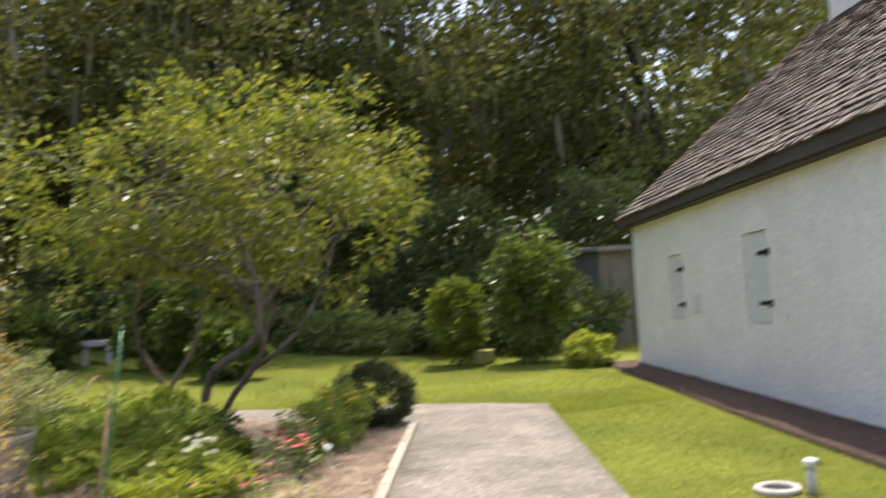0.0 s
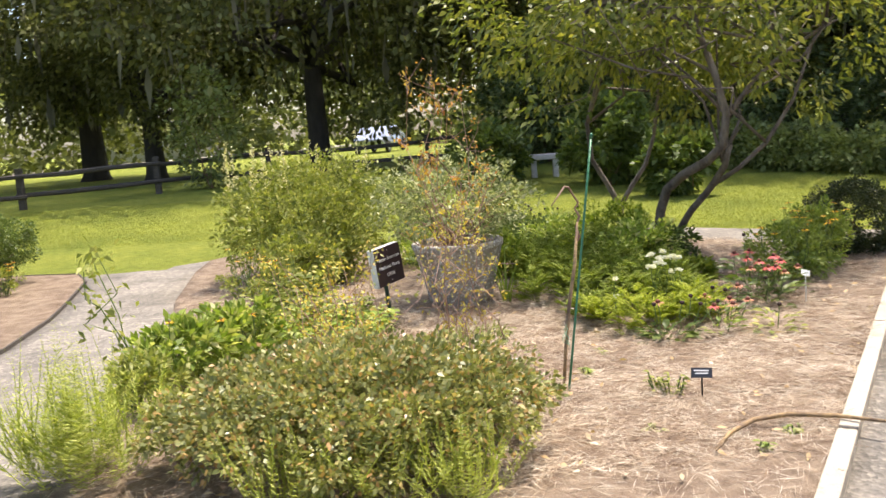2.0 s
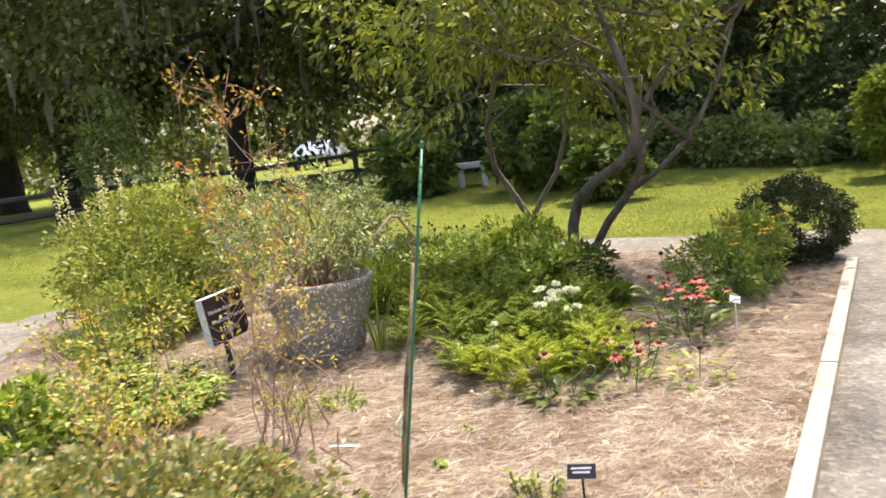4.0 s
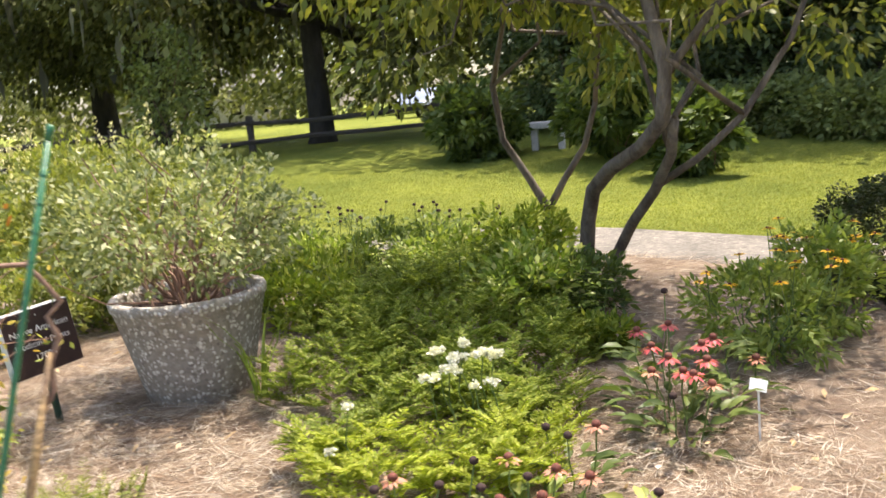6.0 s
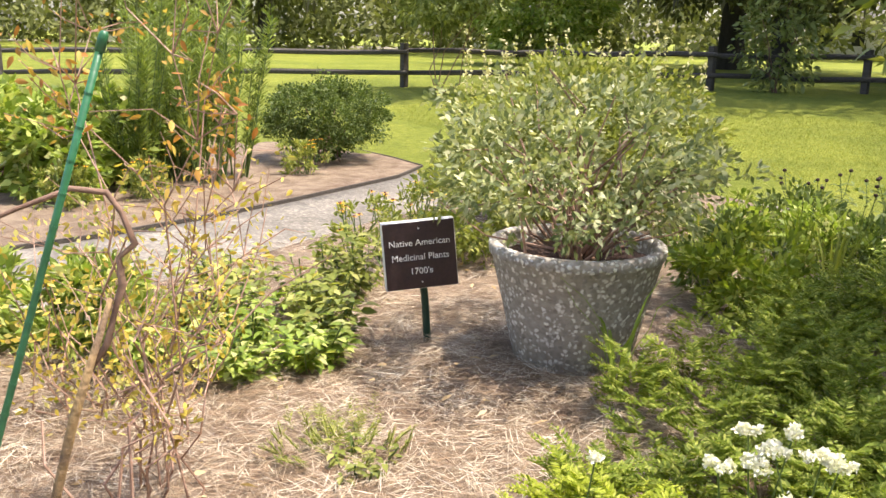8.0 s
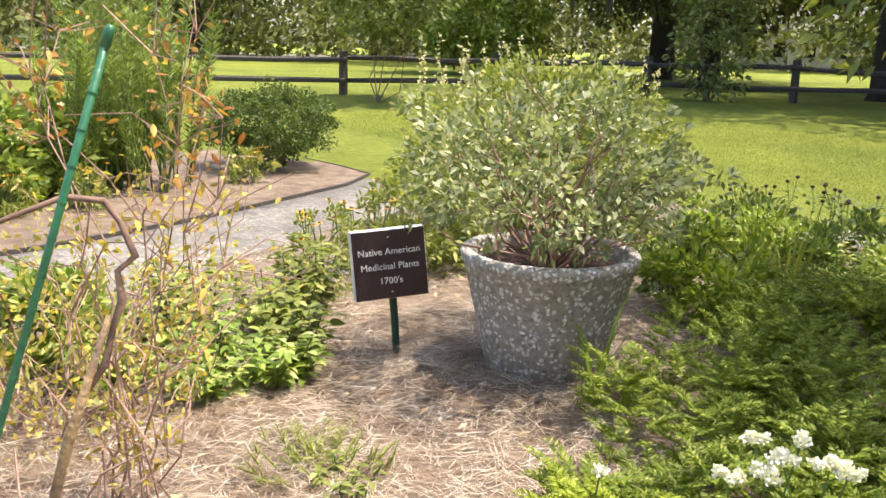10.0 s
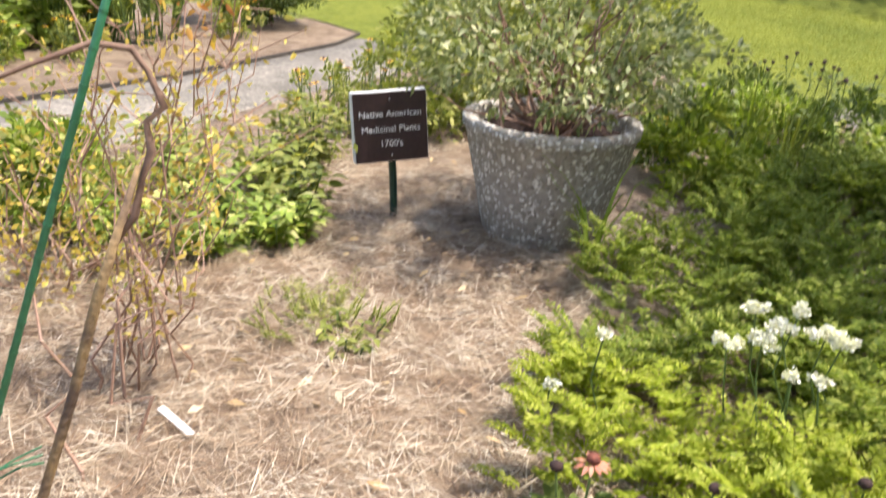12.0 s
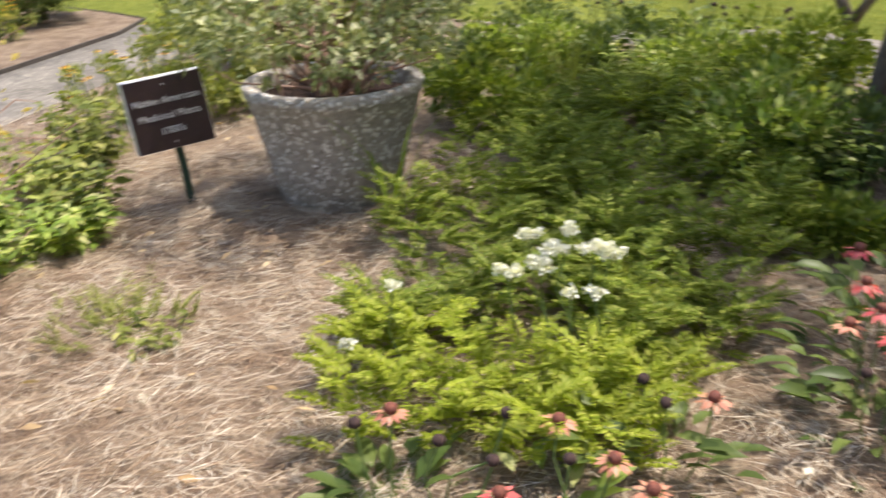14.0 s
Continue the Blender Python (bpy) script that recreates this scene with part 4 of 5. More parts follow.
def coneflower(x, y, label, heads, leaf_n=34, leaf=0.13, height=0.22, rad=0.16, mat=None, aspect=0.36):
    ob = thing("coneflower_plant", x, y, ground_z(x, y) - 0.02, label, "plant", "coneflower plants in the bed")
    a, r = RNG.uniform(0, 6.283, leaf_n), rad * RNG.random(leaf_n) ** 0.6
    p = np.stack([r * np.cos(a), r * np.sin(a), height * RNG.random(leaf_n)], -1)
    way = np.stack([np.cos(a), np.sin(a), 0.35 + 0.5 * RNG.random(leaf_n)], -1)
    ovals("foliage", p, way, leaf * (0.6 + 0.7 * RNG.random(leaf_n)), leaf * aspect, mat or L_CONE, ob, droop=0.35)
    for dx, dy, z, kind in heads:
        if kind == "pink":
            daisy(ob, dx, dy, z - 0.03, 0.042, 13, P_PINK, CONE, 0.017, 0.35, label="pink coneflower head with a rust centre")
        elif kind == "coral":
            daisy(ob, dx, dy, z, 0.036, 12, P_CORAL, CONE, 0.018, 0.2, label="faded coral coneflower head")
        else:
            daisy(ob, dx, dy, z, 0, 0, P_CORAL, SEED, 0.017, name="seed_head", label="dark dried seed head")


coneflower(0.66, 3.52, "coneflower plant with broad dark leaves and a pink bloom", [(0.33, -0.06, 0.29, "pink"), (-0.07, -0.03, 0.28, "seed"), (0.13, 0.02, 0.27, "seed"), (0.22, 0.18, 0.28, "seed"), (0.26, 0.04, 0.25, "seed"), (-0.03, 0.06, 0.28, "coral")], 54, 0.14, 0.12, 0.17, aspect=0.42)
coneflower(1.06, 3.6, "coneflower plant with faded coral blooms", [(-0.07, 0.15, 0.27, "coral"), (0.06, -0.12, 0.26, "coral"), (0.09, 0.1, 0.25, "coral"), (0.2, 0.04, 0.25, "coral"), (0.0, 0.06, 0.24, "seed")], 34, 0.12, 0.16, 0.2, L_LEAFY)
coneflower(1.58, 4.78, "coneflower plant with many pink blooms", [(-0.12, 0.04, 0.42, "pink"), (0.02, 0.12, 0.42, "pink"), (-0.07, -0.17, 0.41, "pink"), (-0.01, -0.3, 0.4, "pink"), (0.13, -0.2, 0.42, "pink"), (0.13, -0.38, 0.41, "pink"), (0.07, -0.46, 0.38, "pink"), (0.2, 0.02, 0.38, "pink"), (0.02, 0.28, 0.5, "seed")], 90, 0.12, 0.34, 0.26)
coneflower(1.62, 4.42, "coneflower plant with pink blooms and dark leaves", [(0.0, 0.0, 0.36, "pink"), (-0.12, 0.04, 0.32, "coral"), (0.1, -0.08, 0.3, "coral"), (-0.05, -0.1, 0.26, "seed")], 64, 0.12, 0.26, 0.24)
coneflower(1.18, 3.95, "coneflower plant with dark seed heads", [(0.0, 0.0, 0.26, "seed"), (0.1, 0.05, 0.28, "coral"), (-0.08, 0.06, 0.27, "seed")], 40, 0.11, 0.18, 0.2)
coneflower(1.44, 3.6, "low coneflower plant with yellowing leaves", [(0.03, 0.02, 0.2, "seed")], 44, 0.1, 0.16, 0.22, L_SAGE)
coneflower(1.85, 4.85, "coneflower plant with coral blooms", [(0.0, 0.05, 0.3, "coral"), (-0.1, -0.05, 0.28, "pink"), (0.1, -0.08, 0.26, "coral")], 54, 0.11, 0.26, 0.22)
for x, y in ((-1.7, 9.1), (-0.85, 8.95), (-1.25, 9.15), (-0.3, 8.75), (0.2, 8.5)):
    hs = [(RNG.uniform(-0.3, 0.3), RNG.uniform(-0.15, 0.15), RNG.uniform(0.36, 0.55), "seed") for _ in range(8)]
    coneflower(x, y, "tall coneflower gone to dark seed heads beside the walk", hs, 110, 0.1, 0.42, 0.26)


def flower_bush(x, y, radii, mat, n, leaf, label, flowers, petal, pr=0.03, count=14, name="flower_bush"):
    ob = shrub(name, x, y, ground_z(x, y) - 0.02, radii, mat, n, 40, leaf, label, "plant", 0.2, 0.34, 8, STEM, 0.3, 0.4)
    for k in range(count):
        a, d = RNG.uniform(0, 6.283), RNG.random() ** 0.5
        daisy(ob, d * radii[0] * math.cos(a), d * radii[1] * math.sin(a), radii[2] * (1.55 + 0.55 * RNG.random()), pr, 9, petal, CONE, 0.008, 0.0, label=flowers)
    return ob


flower_bush(2.12, 5.45, (0.36, 0.36, 0.27), L_FEATHER, 60, 0.055, "leafy bush with golden daisy flowers beside the boxwood", "golden daisy", P_GOLD, 0.035, 14)
flower_bush(2.48, 5.9, (0.32, 0.32, 0.3), L_FEATHER, 70, 0.055, "leafy bush with orange-gold flowers beside the boxwood", "golden daisy", P_GOLD, 0.035, 14)
shrub("boxwood_ball", 3.1, 6.7, 0.02, (0.46, 0.46, 0.36), L_BALL, 300, 100, 0.024, "clipped round dark green boxwood by the walk", "shrub", 0.14, 0.6, 8, shell=0.8)
for k, (x, y, r, h) in enumerate([(1.15, 6.45, 0.3, 0.2), (0.2, 7.5, 0.42, 0.24), (0.75, 7.3, 0.38, 0.26), (-0.5, 7.9, 0.42, 0.24), (0.85, 6.2, 0.35, 0.27), (1.3, 5.7, 0.2, 0.1), (-0.1, 8.3, 0.35, 0.2), (0.5, 8.0, 0.35, 0.18), (-0.75, 6.55, 0.3, 0.26), (-1.1, 6.9, 0.3, 0.24), (-1.5, 7.6, 0.34, 0.24), (-0.45, 6.4, 0.25, 0.22), (-1.3, 8.3, 0.36, 0.22), (-0.9, 7.9, 0.36, 0.22)]):
    shrub("bed_herb", x, y, ground_z(x, y) - 0.02, (r, r, h), (L_CONE, L_LEAFY, L_FERN)[k % 3], int(90 * r) + 12, 40, 0.06, "low leafy green herb in the bed", "plant", 0.25, 0.4, 5, STEM, 0.3, 0.5, group="low herbs in the bed")

# big olive mound in front, and the plants along the side walk
shrub("mound_shrub", -1.2, 1.58, 0.02, (0.9, 0.82, 0.27), L_MOUND, 560, 90, 0.034, "broad low mounded shrub with olive and russet leaves", "shrub", 0.1, 0.55, 20, shell=0.6, mid=0.26, lift=-0.3)
for x, y, r, h in ((-0.95, 0.95, 0.2, 0.3), (-0.6, 0.9, 0.16, 0.28), (-1.3, 0.85, 0.2, 0.3)):
    ob = thing("grassy_herb", x, y, 0.03, "pale yellow-green needle-leaved herb beside the mounded shrub", "plant", "needle-leaved herbs")
    for fr in fronds(60, 0.5, 1.35, 0.035, 18, 0.1, r, single=True):
        quads("frond", fr, L_GRASSY, ob)
ob = thing("grassy_herb", -2.5, 1.35, 0.03, "tall clump of lime-yellow needle-leaved herb by the side walk", "plant", "needle-leaved herbs")
for fr in fronds(190, 0.72, 1.45, 0.045, 24, 0.05, 0.32, single=True):
    quads("frond", fr, L_GRASSY, ob)
flower_bush(-2.6, 3.0, (0.3, 0.3, 0.24), L_LEAFY, 40, 0.085, "bright leafy plant by the side walk", "golden daisy", P_GOLD, 0.03, 2, "leafy_plant")
flower_bush(-2.35, 3.55, (0.32, 0.32, 0.22), L_LEAFY, 40, 0.085, "bright leafy plant in the bed", "golden daisy", P_GOLD, 0.03, 2, "leafy_plant")
flower_bush(-2.6, 2.4, (0.22, 0.22, 0.2), L_SAGE, 30, 0.06, "yellow-green herb at the edge of the side walk", "golden daisy", P_GOLD, 0.03, 1, "leafy_plant")
sap = thing("thin_sapling", -3.0, 3.05, 0.03, "thin sparse sapling with pale green leaves", "plant")
for k in range(3):
    top = (RNG.uniform(-0.18, 0.18), RNG.uniform(-0.1, 0.1), RNG.uniform(0.7, 1.0))
    pts = bent((0.03 * k, 0, -0.03), top, 5, 0.3)
    part("stem", tube(bmesh.new(), pts, np.linspace(0.007, 0.003, 6), 5), STEM, sap)
    p = np.repeat(np.array(pts[1:]), 9, 0) + RNG.normal(size=(45, 3)) * 0.05
    quads("foliage", blades(p, RNG.normal(size=p.shape) + np.array([0, 0, 0.3]), 0.075, 0.03, droop=0.3), L_SAGE, sap)


def broadleaf(x, y, r, h, n, leaf, mat, label):
    """Pairs of broad pointed leaves on short upright stems."""
    ob = thing("leafy_plant", x, y, ground_z(x, y) - 0.02, label, "plant", "broad-leaved plants in the bed")
    q = []
    for s in range(n):
        a, d = RNG.uniform(0, 6.283), r * RNG.random() ** 0.5
        tall = h * RNG.uniform(0.6, 1.1)
        lean = np.array([math.cos(a), math.sin(a), 0]) * d
        k = 5
        t = np.linspace(0.3, 1.0, k)
        foot = lean * 0.5
        p = foot + (lean * 0.5)[None, :] * t[:, None] + np.stack([0 * t, 0 * t, tall * t], -1)
        for m in range(2):
            b = RNG.uniform(0, 6.283, k)
            way = np.stack([np.cos(b), np.sin(b), 0.15 + 0.2 * RNG.random(k)], -1)
            q.append((p, way, np.full(k, leaf * RNG.uniform(0.7, 1.2))))
        if s < 8:
            part("stem", tube(bmesh.new(), bent(tuple(foot), tuple(p[-1]), 2, 0.1), 0.004, 5), STEM, ob)
    p, way, ln = (np.concatenate([e[i] for e in q]) for i in range(3))
    ovals("foliage", p, way, ln, ln * 0.48, mat, ob, droop=0.35)


for x, y, r, h in ((-1.55, 3.9, 0.22, 0.24), (-1.5, 4.22, 0.2, 0.24), (-1.85, 4.05, 0.26, 0.32), (-1.75, 4.45, 0.22, 0.3), (-2.1, 4.6, 0.24, 0.4), (-2.2, 4.15, 0.28, 0.42), (-2.3, 4.95, 0.24, 0.46), (-2.6, 4.4, 0.26, 0.4), (-1.85, 3.65, 0.24, 0.26), (-2.3, 3.8, 0.24, 0.3)):
    broadleaf(x, y, r, h * 0.85, 30, 0.078, L_SAGE if x < -2.0 or y > 4.4 else L_LEAFY, "bright green broad-leaved plant in the bed")
ob = thing("feathery_tuft", -0.72, 3.86, 0.03, "low feathery tuft of pale yellow-green leaves", "plant")
for fr in fronds(60, 0.15, 1.1, 0.03, 14, 0.2, 0.24, single=True):
    quads("frond", fr, L_SAGE, ob)
for x, y in ((0.36, 6.75), (1.2, 6.15), (-0.2, 7.4), (0.75, 6.4), (0.1, 7.0), (0.95, 6.75)):
    broadleaf(x, y, 0.2, 0.38, 22, 0.055, L_LEAFY, "upright light green leafy plant behind the yarrow")
broadleaf(-0.52, 3.82, 0.15, 0.1, 10, 0.045, L_SAGE, "low tuft of pale yellow-green leaves")
broadleaf(0.48, 2.28, 0.12, 0.14, 12, 0.04, L_SAGE, "small pale tuft beside the black label")
for x, y in ((0.95, 1.6), (0.3, 1.7), (0.05, 2.75), (0.2, 3.2), (0.75, 1.35)):
    broadleaf(x, y, 0.05, 0.06, 4, 0.04, L_LEAFY, "tiny green weed in the pine straw")
for x, y in ((-2.45, 5.2), (-2.75, 5.7), (-3.1, 6.2)):
    flower_bush(x, y, (0.28, 0.28, 0.26), L_SAGE, 20, 0.045, "sparse herb with small yellow daisies by the side walk", "small yellow daisy", P_GOLD, 0.024, 9)

for x, y, r in ((-2.5, 6.1, 0.4), (-2.4, 6.8, 0.42)):
    shrub("bed_herb", x, y, ground_z(x, y) - 0.02, (r, r, 0.34), L_SAGE, 60, 40, 0.06, "yellow-green leafy herb beside the side walk", "plant", 0.22, 0.4, 6, STEM, 0.3, 0.5, group="low herbs in the bed")

# tall pale-spired herb at the corner of the bed
spire = shrub("spired_herb", -2.75, 7.45, 0.0, (1.0, 0.95, 0.7), L_SAGE, 360, 46, 0.06, "tall yellow-green herb with cream flower spikes", "plant", 0.14, 0.4, 22, STEM, 0.25, 0.4)
for k in range(22):
    a, d = RNG.uniform(0, 6.283), RNG.random() ** 0.5 * 1.0
    x, y, z0, z1 = d * math.cos(a), d * math.sin(a), 1.1, RNG.uniform(1.35, 1.68)
    t = RNG.random(46)
    p = np.stack([x + 0.022 * RNG.normal(size=46) * (1.2 - t), y + 0.022 * RNG.normal(size=46) * (1.2 - t), z0 + (z1 - z0) * t], -1)
    tagged(quads("flower_spike", blades(p, RNG.normal(size=(46, 3)) + np.array([0, 0, 0.5]), 0.034, 0.018), P_CREAM, spire, "cream flower spike"), kind="stuff")


def straps(x, y, n, length, label, mat, lean=0.25, spread=0.12):
    """Upright sword-shaped leaves."""
    ob = thing("iris_plant", x, y, ground_z(x, y) - 0.02, label, "plant", "sword-leaved plants")
    for k in range(n):
        a = RNG.uniform(0, 6.283)
        s = Vector((math.cos(a), math.sin(a), 0))
        L, w = length * RNG.uniform(0.65, 1.1), 0.011
        side = s.cross(Vector((0, 0, 1)))
        base = s * RNG.uniform(0, spread)
        bm = bmesh.new()
        rows = []
        for i in range(6):
            t = i / 5
            c = base + s * (lean * L * t * t * RNG.uniform(0.8, 1.2)) + Vector((0, 0, L * t * (1 - 0.12 * t)))
            ww = w * (1 - t ** 2.2) + 0.001
            rows.append((bm.verts.new(c + side * ww), bm.verts.new(c + s * 0.003), bm.verts.new(c - side * ww)))
        for r0, r1 in zip(rows, rows[1:]):
            bm.faces.new((r0[0], r0[1], r1[1], r1[0]))
            bm.faces.new((r0[1], r0[2], r1[2], r1[1]))
        part("leaf", bm, mat, ob)


straps(-0.45, 5.12, 9, 0.55, "tall green sword leaves beside the planter", L_LEAFY, 0.4, 0.06)
straps(-0.95, 7.5, 18, 0.55, "clump of green sword leaves behind the planter", L_FERN, 0.2)
straps(-0.6, 7.3, 14, 0.55, "clump of green sword leaves behind the planter", L_SAGE, 0.2)
straps(-1.3, 7.1, 7, 0.5, "clump of yellowing sword leaves behind the planter", L_YELLOW, 0.2)


# ---- bare twiggy shrub, stake and stick ----
def twig_shrub():
    root = thing("twiggy_shrub", -0.76, 3.16, 0.02, "sparse twiggy shrub with orange and yellow autumn leaves", "shrub")
    low, high = [], []
    for k in range(10):
        a = RNG.uniform(0, 6.283)
        top = np.array([-0.02 + 0.42 * math.cos(a) * RNG.random() ** 0.5, 0.08 + 0.36 * math.sin(a) * RNG.random() ** 0.5, RNG.uniform(1.15, 1.92) if k > 2 else RNG.uniform(0.7, 1.0)])
        pts = bent((RNG.uniform(-0.16, 0.12), RNG.uniform(-0.05, 0.12), -0.03), top, 7, 0.28)
        part("stem", tube(bmesh.new(), pts, np.linspace(0.0045, 0.0015, 8), 5), PINKTWIG, root)
        for i, p in enumerate(pts[2:]):
            for _ in range(2 if i < 3 else 3):
                e = np.array(p) + np.array([RNG.normal() * 0.12, RNG.normal() * 0.12, abs(RNG.normal()) * 0.14])
                part("twig", tube(bmesh.new(), bent(p, e, 2, 0.2), [0.0028, 0.002, 0.0012], 4), PINKTWIG, root)
                m = np.linspace(0.2, 1, 7)[:, None]
                leaves = np.array(p) + (e - np.array(p)) * m + RNG.normal(size=(7, 3)) * 0.018
                (high if e[2] > 1.15 else low).append(leaves)
    for pts, mat in ((high, L_AUTUMN), (low, L_YELLOW)):
        p = np.concatenate(pts)
        ln = 0.03 * (0.6 + 0.7 * RNG.random(len(p)))
        ovals("foliage", p, RNG.normal(size=p.shape), ln, ln * 0.5, mat, root, up=RNG.normal(size=p.shape))


twig_shrub()
yl = thing("yellowing_herb", -1.6, 3.35, 0.02, "yellowing thin-stemmed herb with small leaves", "plant")
for k in range(24):
    e = (RNG.normal() * 0.36, RNG.normal() * 0.34, RNG.uniform(0.4, 0.8))
    pts = bent((RNG.normal() * 0.1, RNG.normal() * 0.1, -0.02), e, 4, 0.3)
    part("stem", tube(bmesh.new(), pts, np.linspace(0.005, 0.002, 5), 4), PINKTWIG, yl)
    p = np.repeat(np.array(pts[1:]), 12, 0) + RNG.normal(size=(48, 3)) * 0.05
    quads("foliage", blades(p, RNG.normal(size=p.shape), 0.036, 0.018), L_YELLOW if k % 3 else L_SAGE, yl)

stake = thing("garden_stake", -0.09, 2.36, 0.0, "green plastic-coated garden stake leaning in the bed", "stake")
S0, S1 = Vector((-0.015, -0.03, -0.1)), Vector((0.25, 0.41, 1.51))
part("rod", tube(bmesh.new(), [S0 + (S1 - S0) * t for t in (0, 0.25, 0.5, 0.75, 1)], 0.0072, 10), GREENSTAKE, stake, smooth=True)
part("cap", tube(bmesh.new(), [S1 - (S1 - S0).normalized() * 0.03, S1, S1 + (S1 - S0).normalized() * 0.008], [0.0092, 0.0092, 0.006], 10), GREENSTAKE, stake, smooth=True)
bm = bmesh.new()
for k in range(24):
    c = S0 + (S1 - S0) * (0.06 + 0.038 * k)
    tube(bm, [c, c + (S1 - S0).normalized() * 0.006], 0.0082, 8)
tagged(part("ribbing", bm, GREENSTAKE, stake), kind="stuff")
stick = thing("dry_stick", -0.06, 2.5, 0.0, "dry tan stick with peeling bark and a gnarled vine", "stick")
part("stick", tube(bmesh.new(), [(-0.05, 0.02, -0.05), (-0.012, 0.09, 0.26), (0.025, 0.16, 0.5), (0.075, 0.21, 0.74), (0.11, 0.29, 0.99)], [0.009, 0.011, 0.011, 0.011, 0.006], 8), DRYSTICK, stick, smooth=True)
part("vine", tube(bmesh.new(), [(0.085, 0.25, 0.84), (0.115, 0.275, 0.9), (0.1, 0.3, 0.96), (0.125, 0.31, 1.02), (0.1, 0.315, 1.07), (0.125, 0.34, 1.1), (0.09, 0.33, 1.16), (0.07, 0.31, 1.2), (0.04, 0.25, 1.21), (0.0, 0.15, 1.17), (-0.05, 0.05, 1.12)], [0.004, 0.008, 0.006, 0.009, 0.006, 0.008, 0.006, 0.007, 0.006, 0.005, 0.003], 7), TWIG, stick, smooth=True)
for (x, y), (ex, ey, ez) in (((-0.40, 0.47), (-0.55, 0.55, 0.62)), ((-0.58, 0.6), (-0.75, 0.75, 0.75)), ((-0.7, 0.5), (-0.66, 0.62, 0.55)), ((-0.3, 0.3), (-0.5, 0.3, 0.5))):
    part("twig", tube(bmesh.new(), bent((x, y, -0.03), (ex, ey, ez), 5, 0.35), np.linspace(0.0065, 0.003, 6), 5), PINKTWIG, stick)
for k in range(3):
    part("tie", tube(bmesh.new(), bent((0.0, -0.13 + 0.02 * k, 0.33), (0.0, 0.1, 0.36 + 0.02 * k), 4, 0.25), 0.0022, 5), GREENSTAKE, stick, "green plastic plant tie")

# ---- labels and litter ----
lab = thing("plant_label", 0.64, 2.2, -0.01, "small black plant label with white writing on a stake", "label")
part("stake", box(bmesh.new(), -0.004, 0.004, -0.004, 0.004, -0.03, 0.18), IRON, lab)
tl = Matrix.Translation((0, 0, 0.19)) @ Matrix.Rotation(radians(-12), 4, "Z") @ Matrix.Rotation(radians(-35), 4, "X")
pl = part("plate", soften(box(bmesh.new(), -0.056, 0.056, -0.002, 0.002, -0.029, 0.029, tl), 0.001, 1), BLACKPL, lab)
for z, w in ((0.012, 0.04), (-0.004, 0.034)):
    part("writing", box(bmesh.new(), -w, w, -0.0034, -0.0026, z - 0.003, z + 0.003, tl), LETTER, pl)
tag = thing("plant_tag", 1.9, 4.41, 0.02, "white plastic plant tag standing among the coneflowers", "label")
part("stake", box(bmesh.new(), -0.004, 0.004, -0.002, 0.002, 0.0, 0.24), WHITEPL, tag)
part("plate", soften(box(bmesh.new(), -0.034, 0.034, -0.002, 0.002, -0.024, 0.024, Matrix.Translation((0, 0, 0.26)) @ Matrix.Rotation(radians(15), 4, "Y") @ Matrix.Rotation(radians(-30), 4, "X")), 0.001, 1), WHITEPL, tag)
bm = bmesh.new()
box(bm, -0.075, 0.075, -0.011, 0.011, 0.0, 0.003, Matrix.Translation((-0.43, 3.1, 0.075)) @ Matrix.Rotation(radians(5), 4, "Z") @ Matrix.Rotation(radians(8), 4, "Y"))
tagged(part("fallen_tag", bm, WHITEPL, None, "white plastic strip lying on the pine straw"), category="label")
bm = tube(bmesh.new(), [(1.34, 1.5, 0.11), (1.16, 1.64, 0.1), (0.96, 1.72, 0.09), (0.78, 1.68, 0.085), (0.63, 1.53, 0.08), (0.52, 1.33, 0.075)], [0.008, 0.011, 0.012, 0.012, 0.011, 0.008], 8)
tagged(part("dry_vine", bm, DRYSTICK, None, "dry tan vine curving over the pine straw", True), category="vine")

# the side bed across the walk
for x, y, r in ((-6.3, 6.1, 0.3), (-6.6, 6.5, 0.34), (-6.9, 5.9, 0.3), (-6.5, 5.4, 0.3), (-7.3, 6.4, 0.3), (-6.7, 6.0, 0.3)):
    ob = thing("feathery_plant", x, y, 0.03, "tall feathery light green plant in the side bed", "plant", "tall feathery plants")
    for k in range(16):
        a = RNG.uniform(0, 6.283)
        e = np.array([r * math.cos(a) * 1.3, r * math.sin(a) * 1.3, RNG.uniform(1.2, 2.0)])
        f0 = e * np.array([0.3, 0.3, 0])
        part("stem", tube(bmesh.new(), bent(f0, e, 3, 0.06), np.linspace(0.009, 0.003, 4), 5), STEM, ob)
        t = RNG.random((150, 1)) * 0.8 + 0.2
        p = f0 + (e - f0) * t
        b = RNG.uniform(0, 6.283, 150)
        quads("foliage", blades(p, np.stack([np.cos(b), np.sin(b), 0 * b + 0.7], -1), 0.11, 0.012), L_FEATHER, ob)
shrub("dark_shrub", -7.2, 8.05, 0.03, (0.72, 0.72, 0.42), L_CONE, 300, 70, 0.035, "rounded dark green shrub bare underneath in the side bed", "shrub", 0.14, 0.6, 14, shell=0.6, mid=0.55)
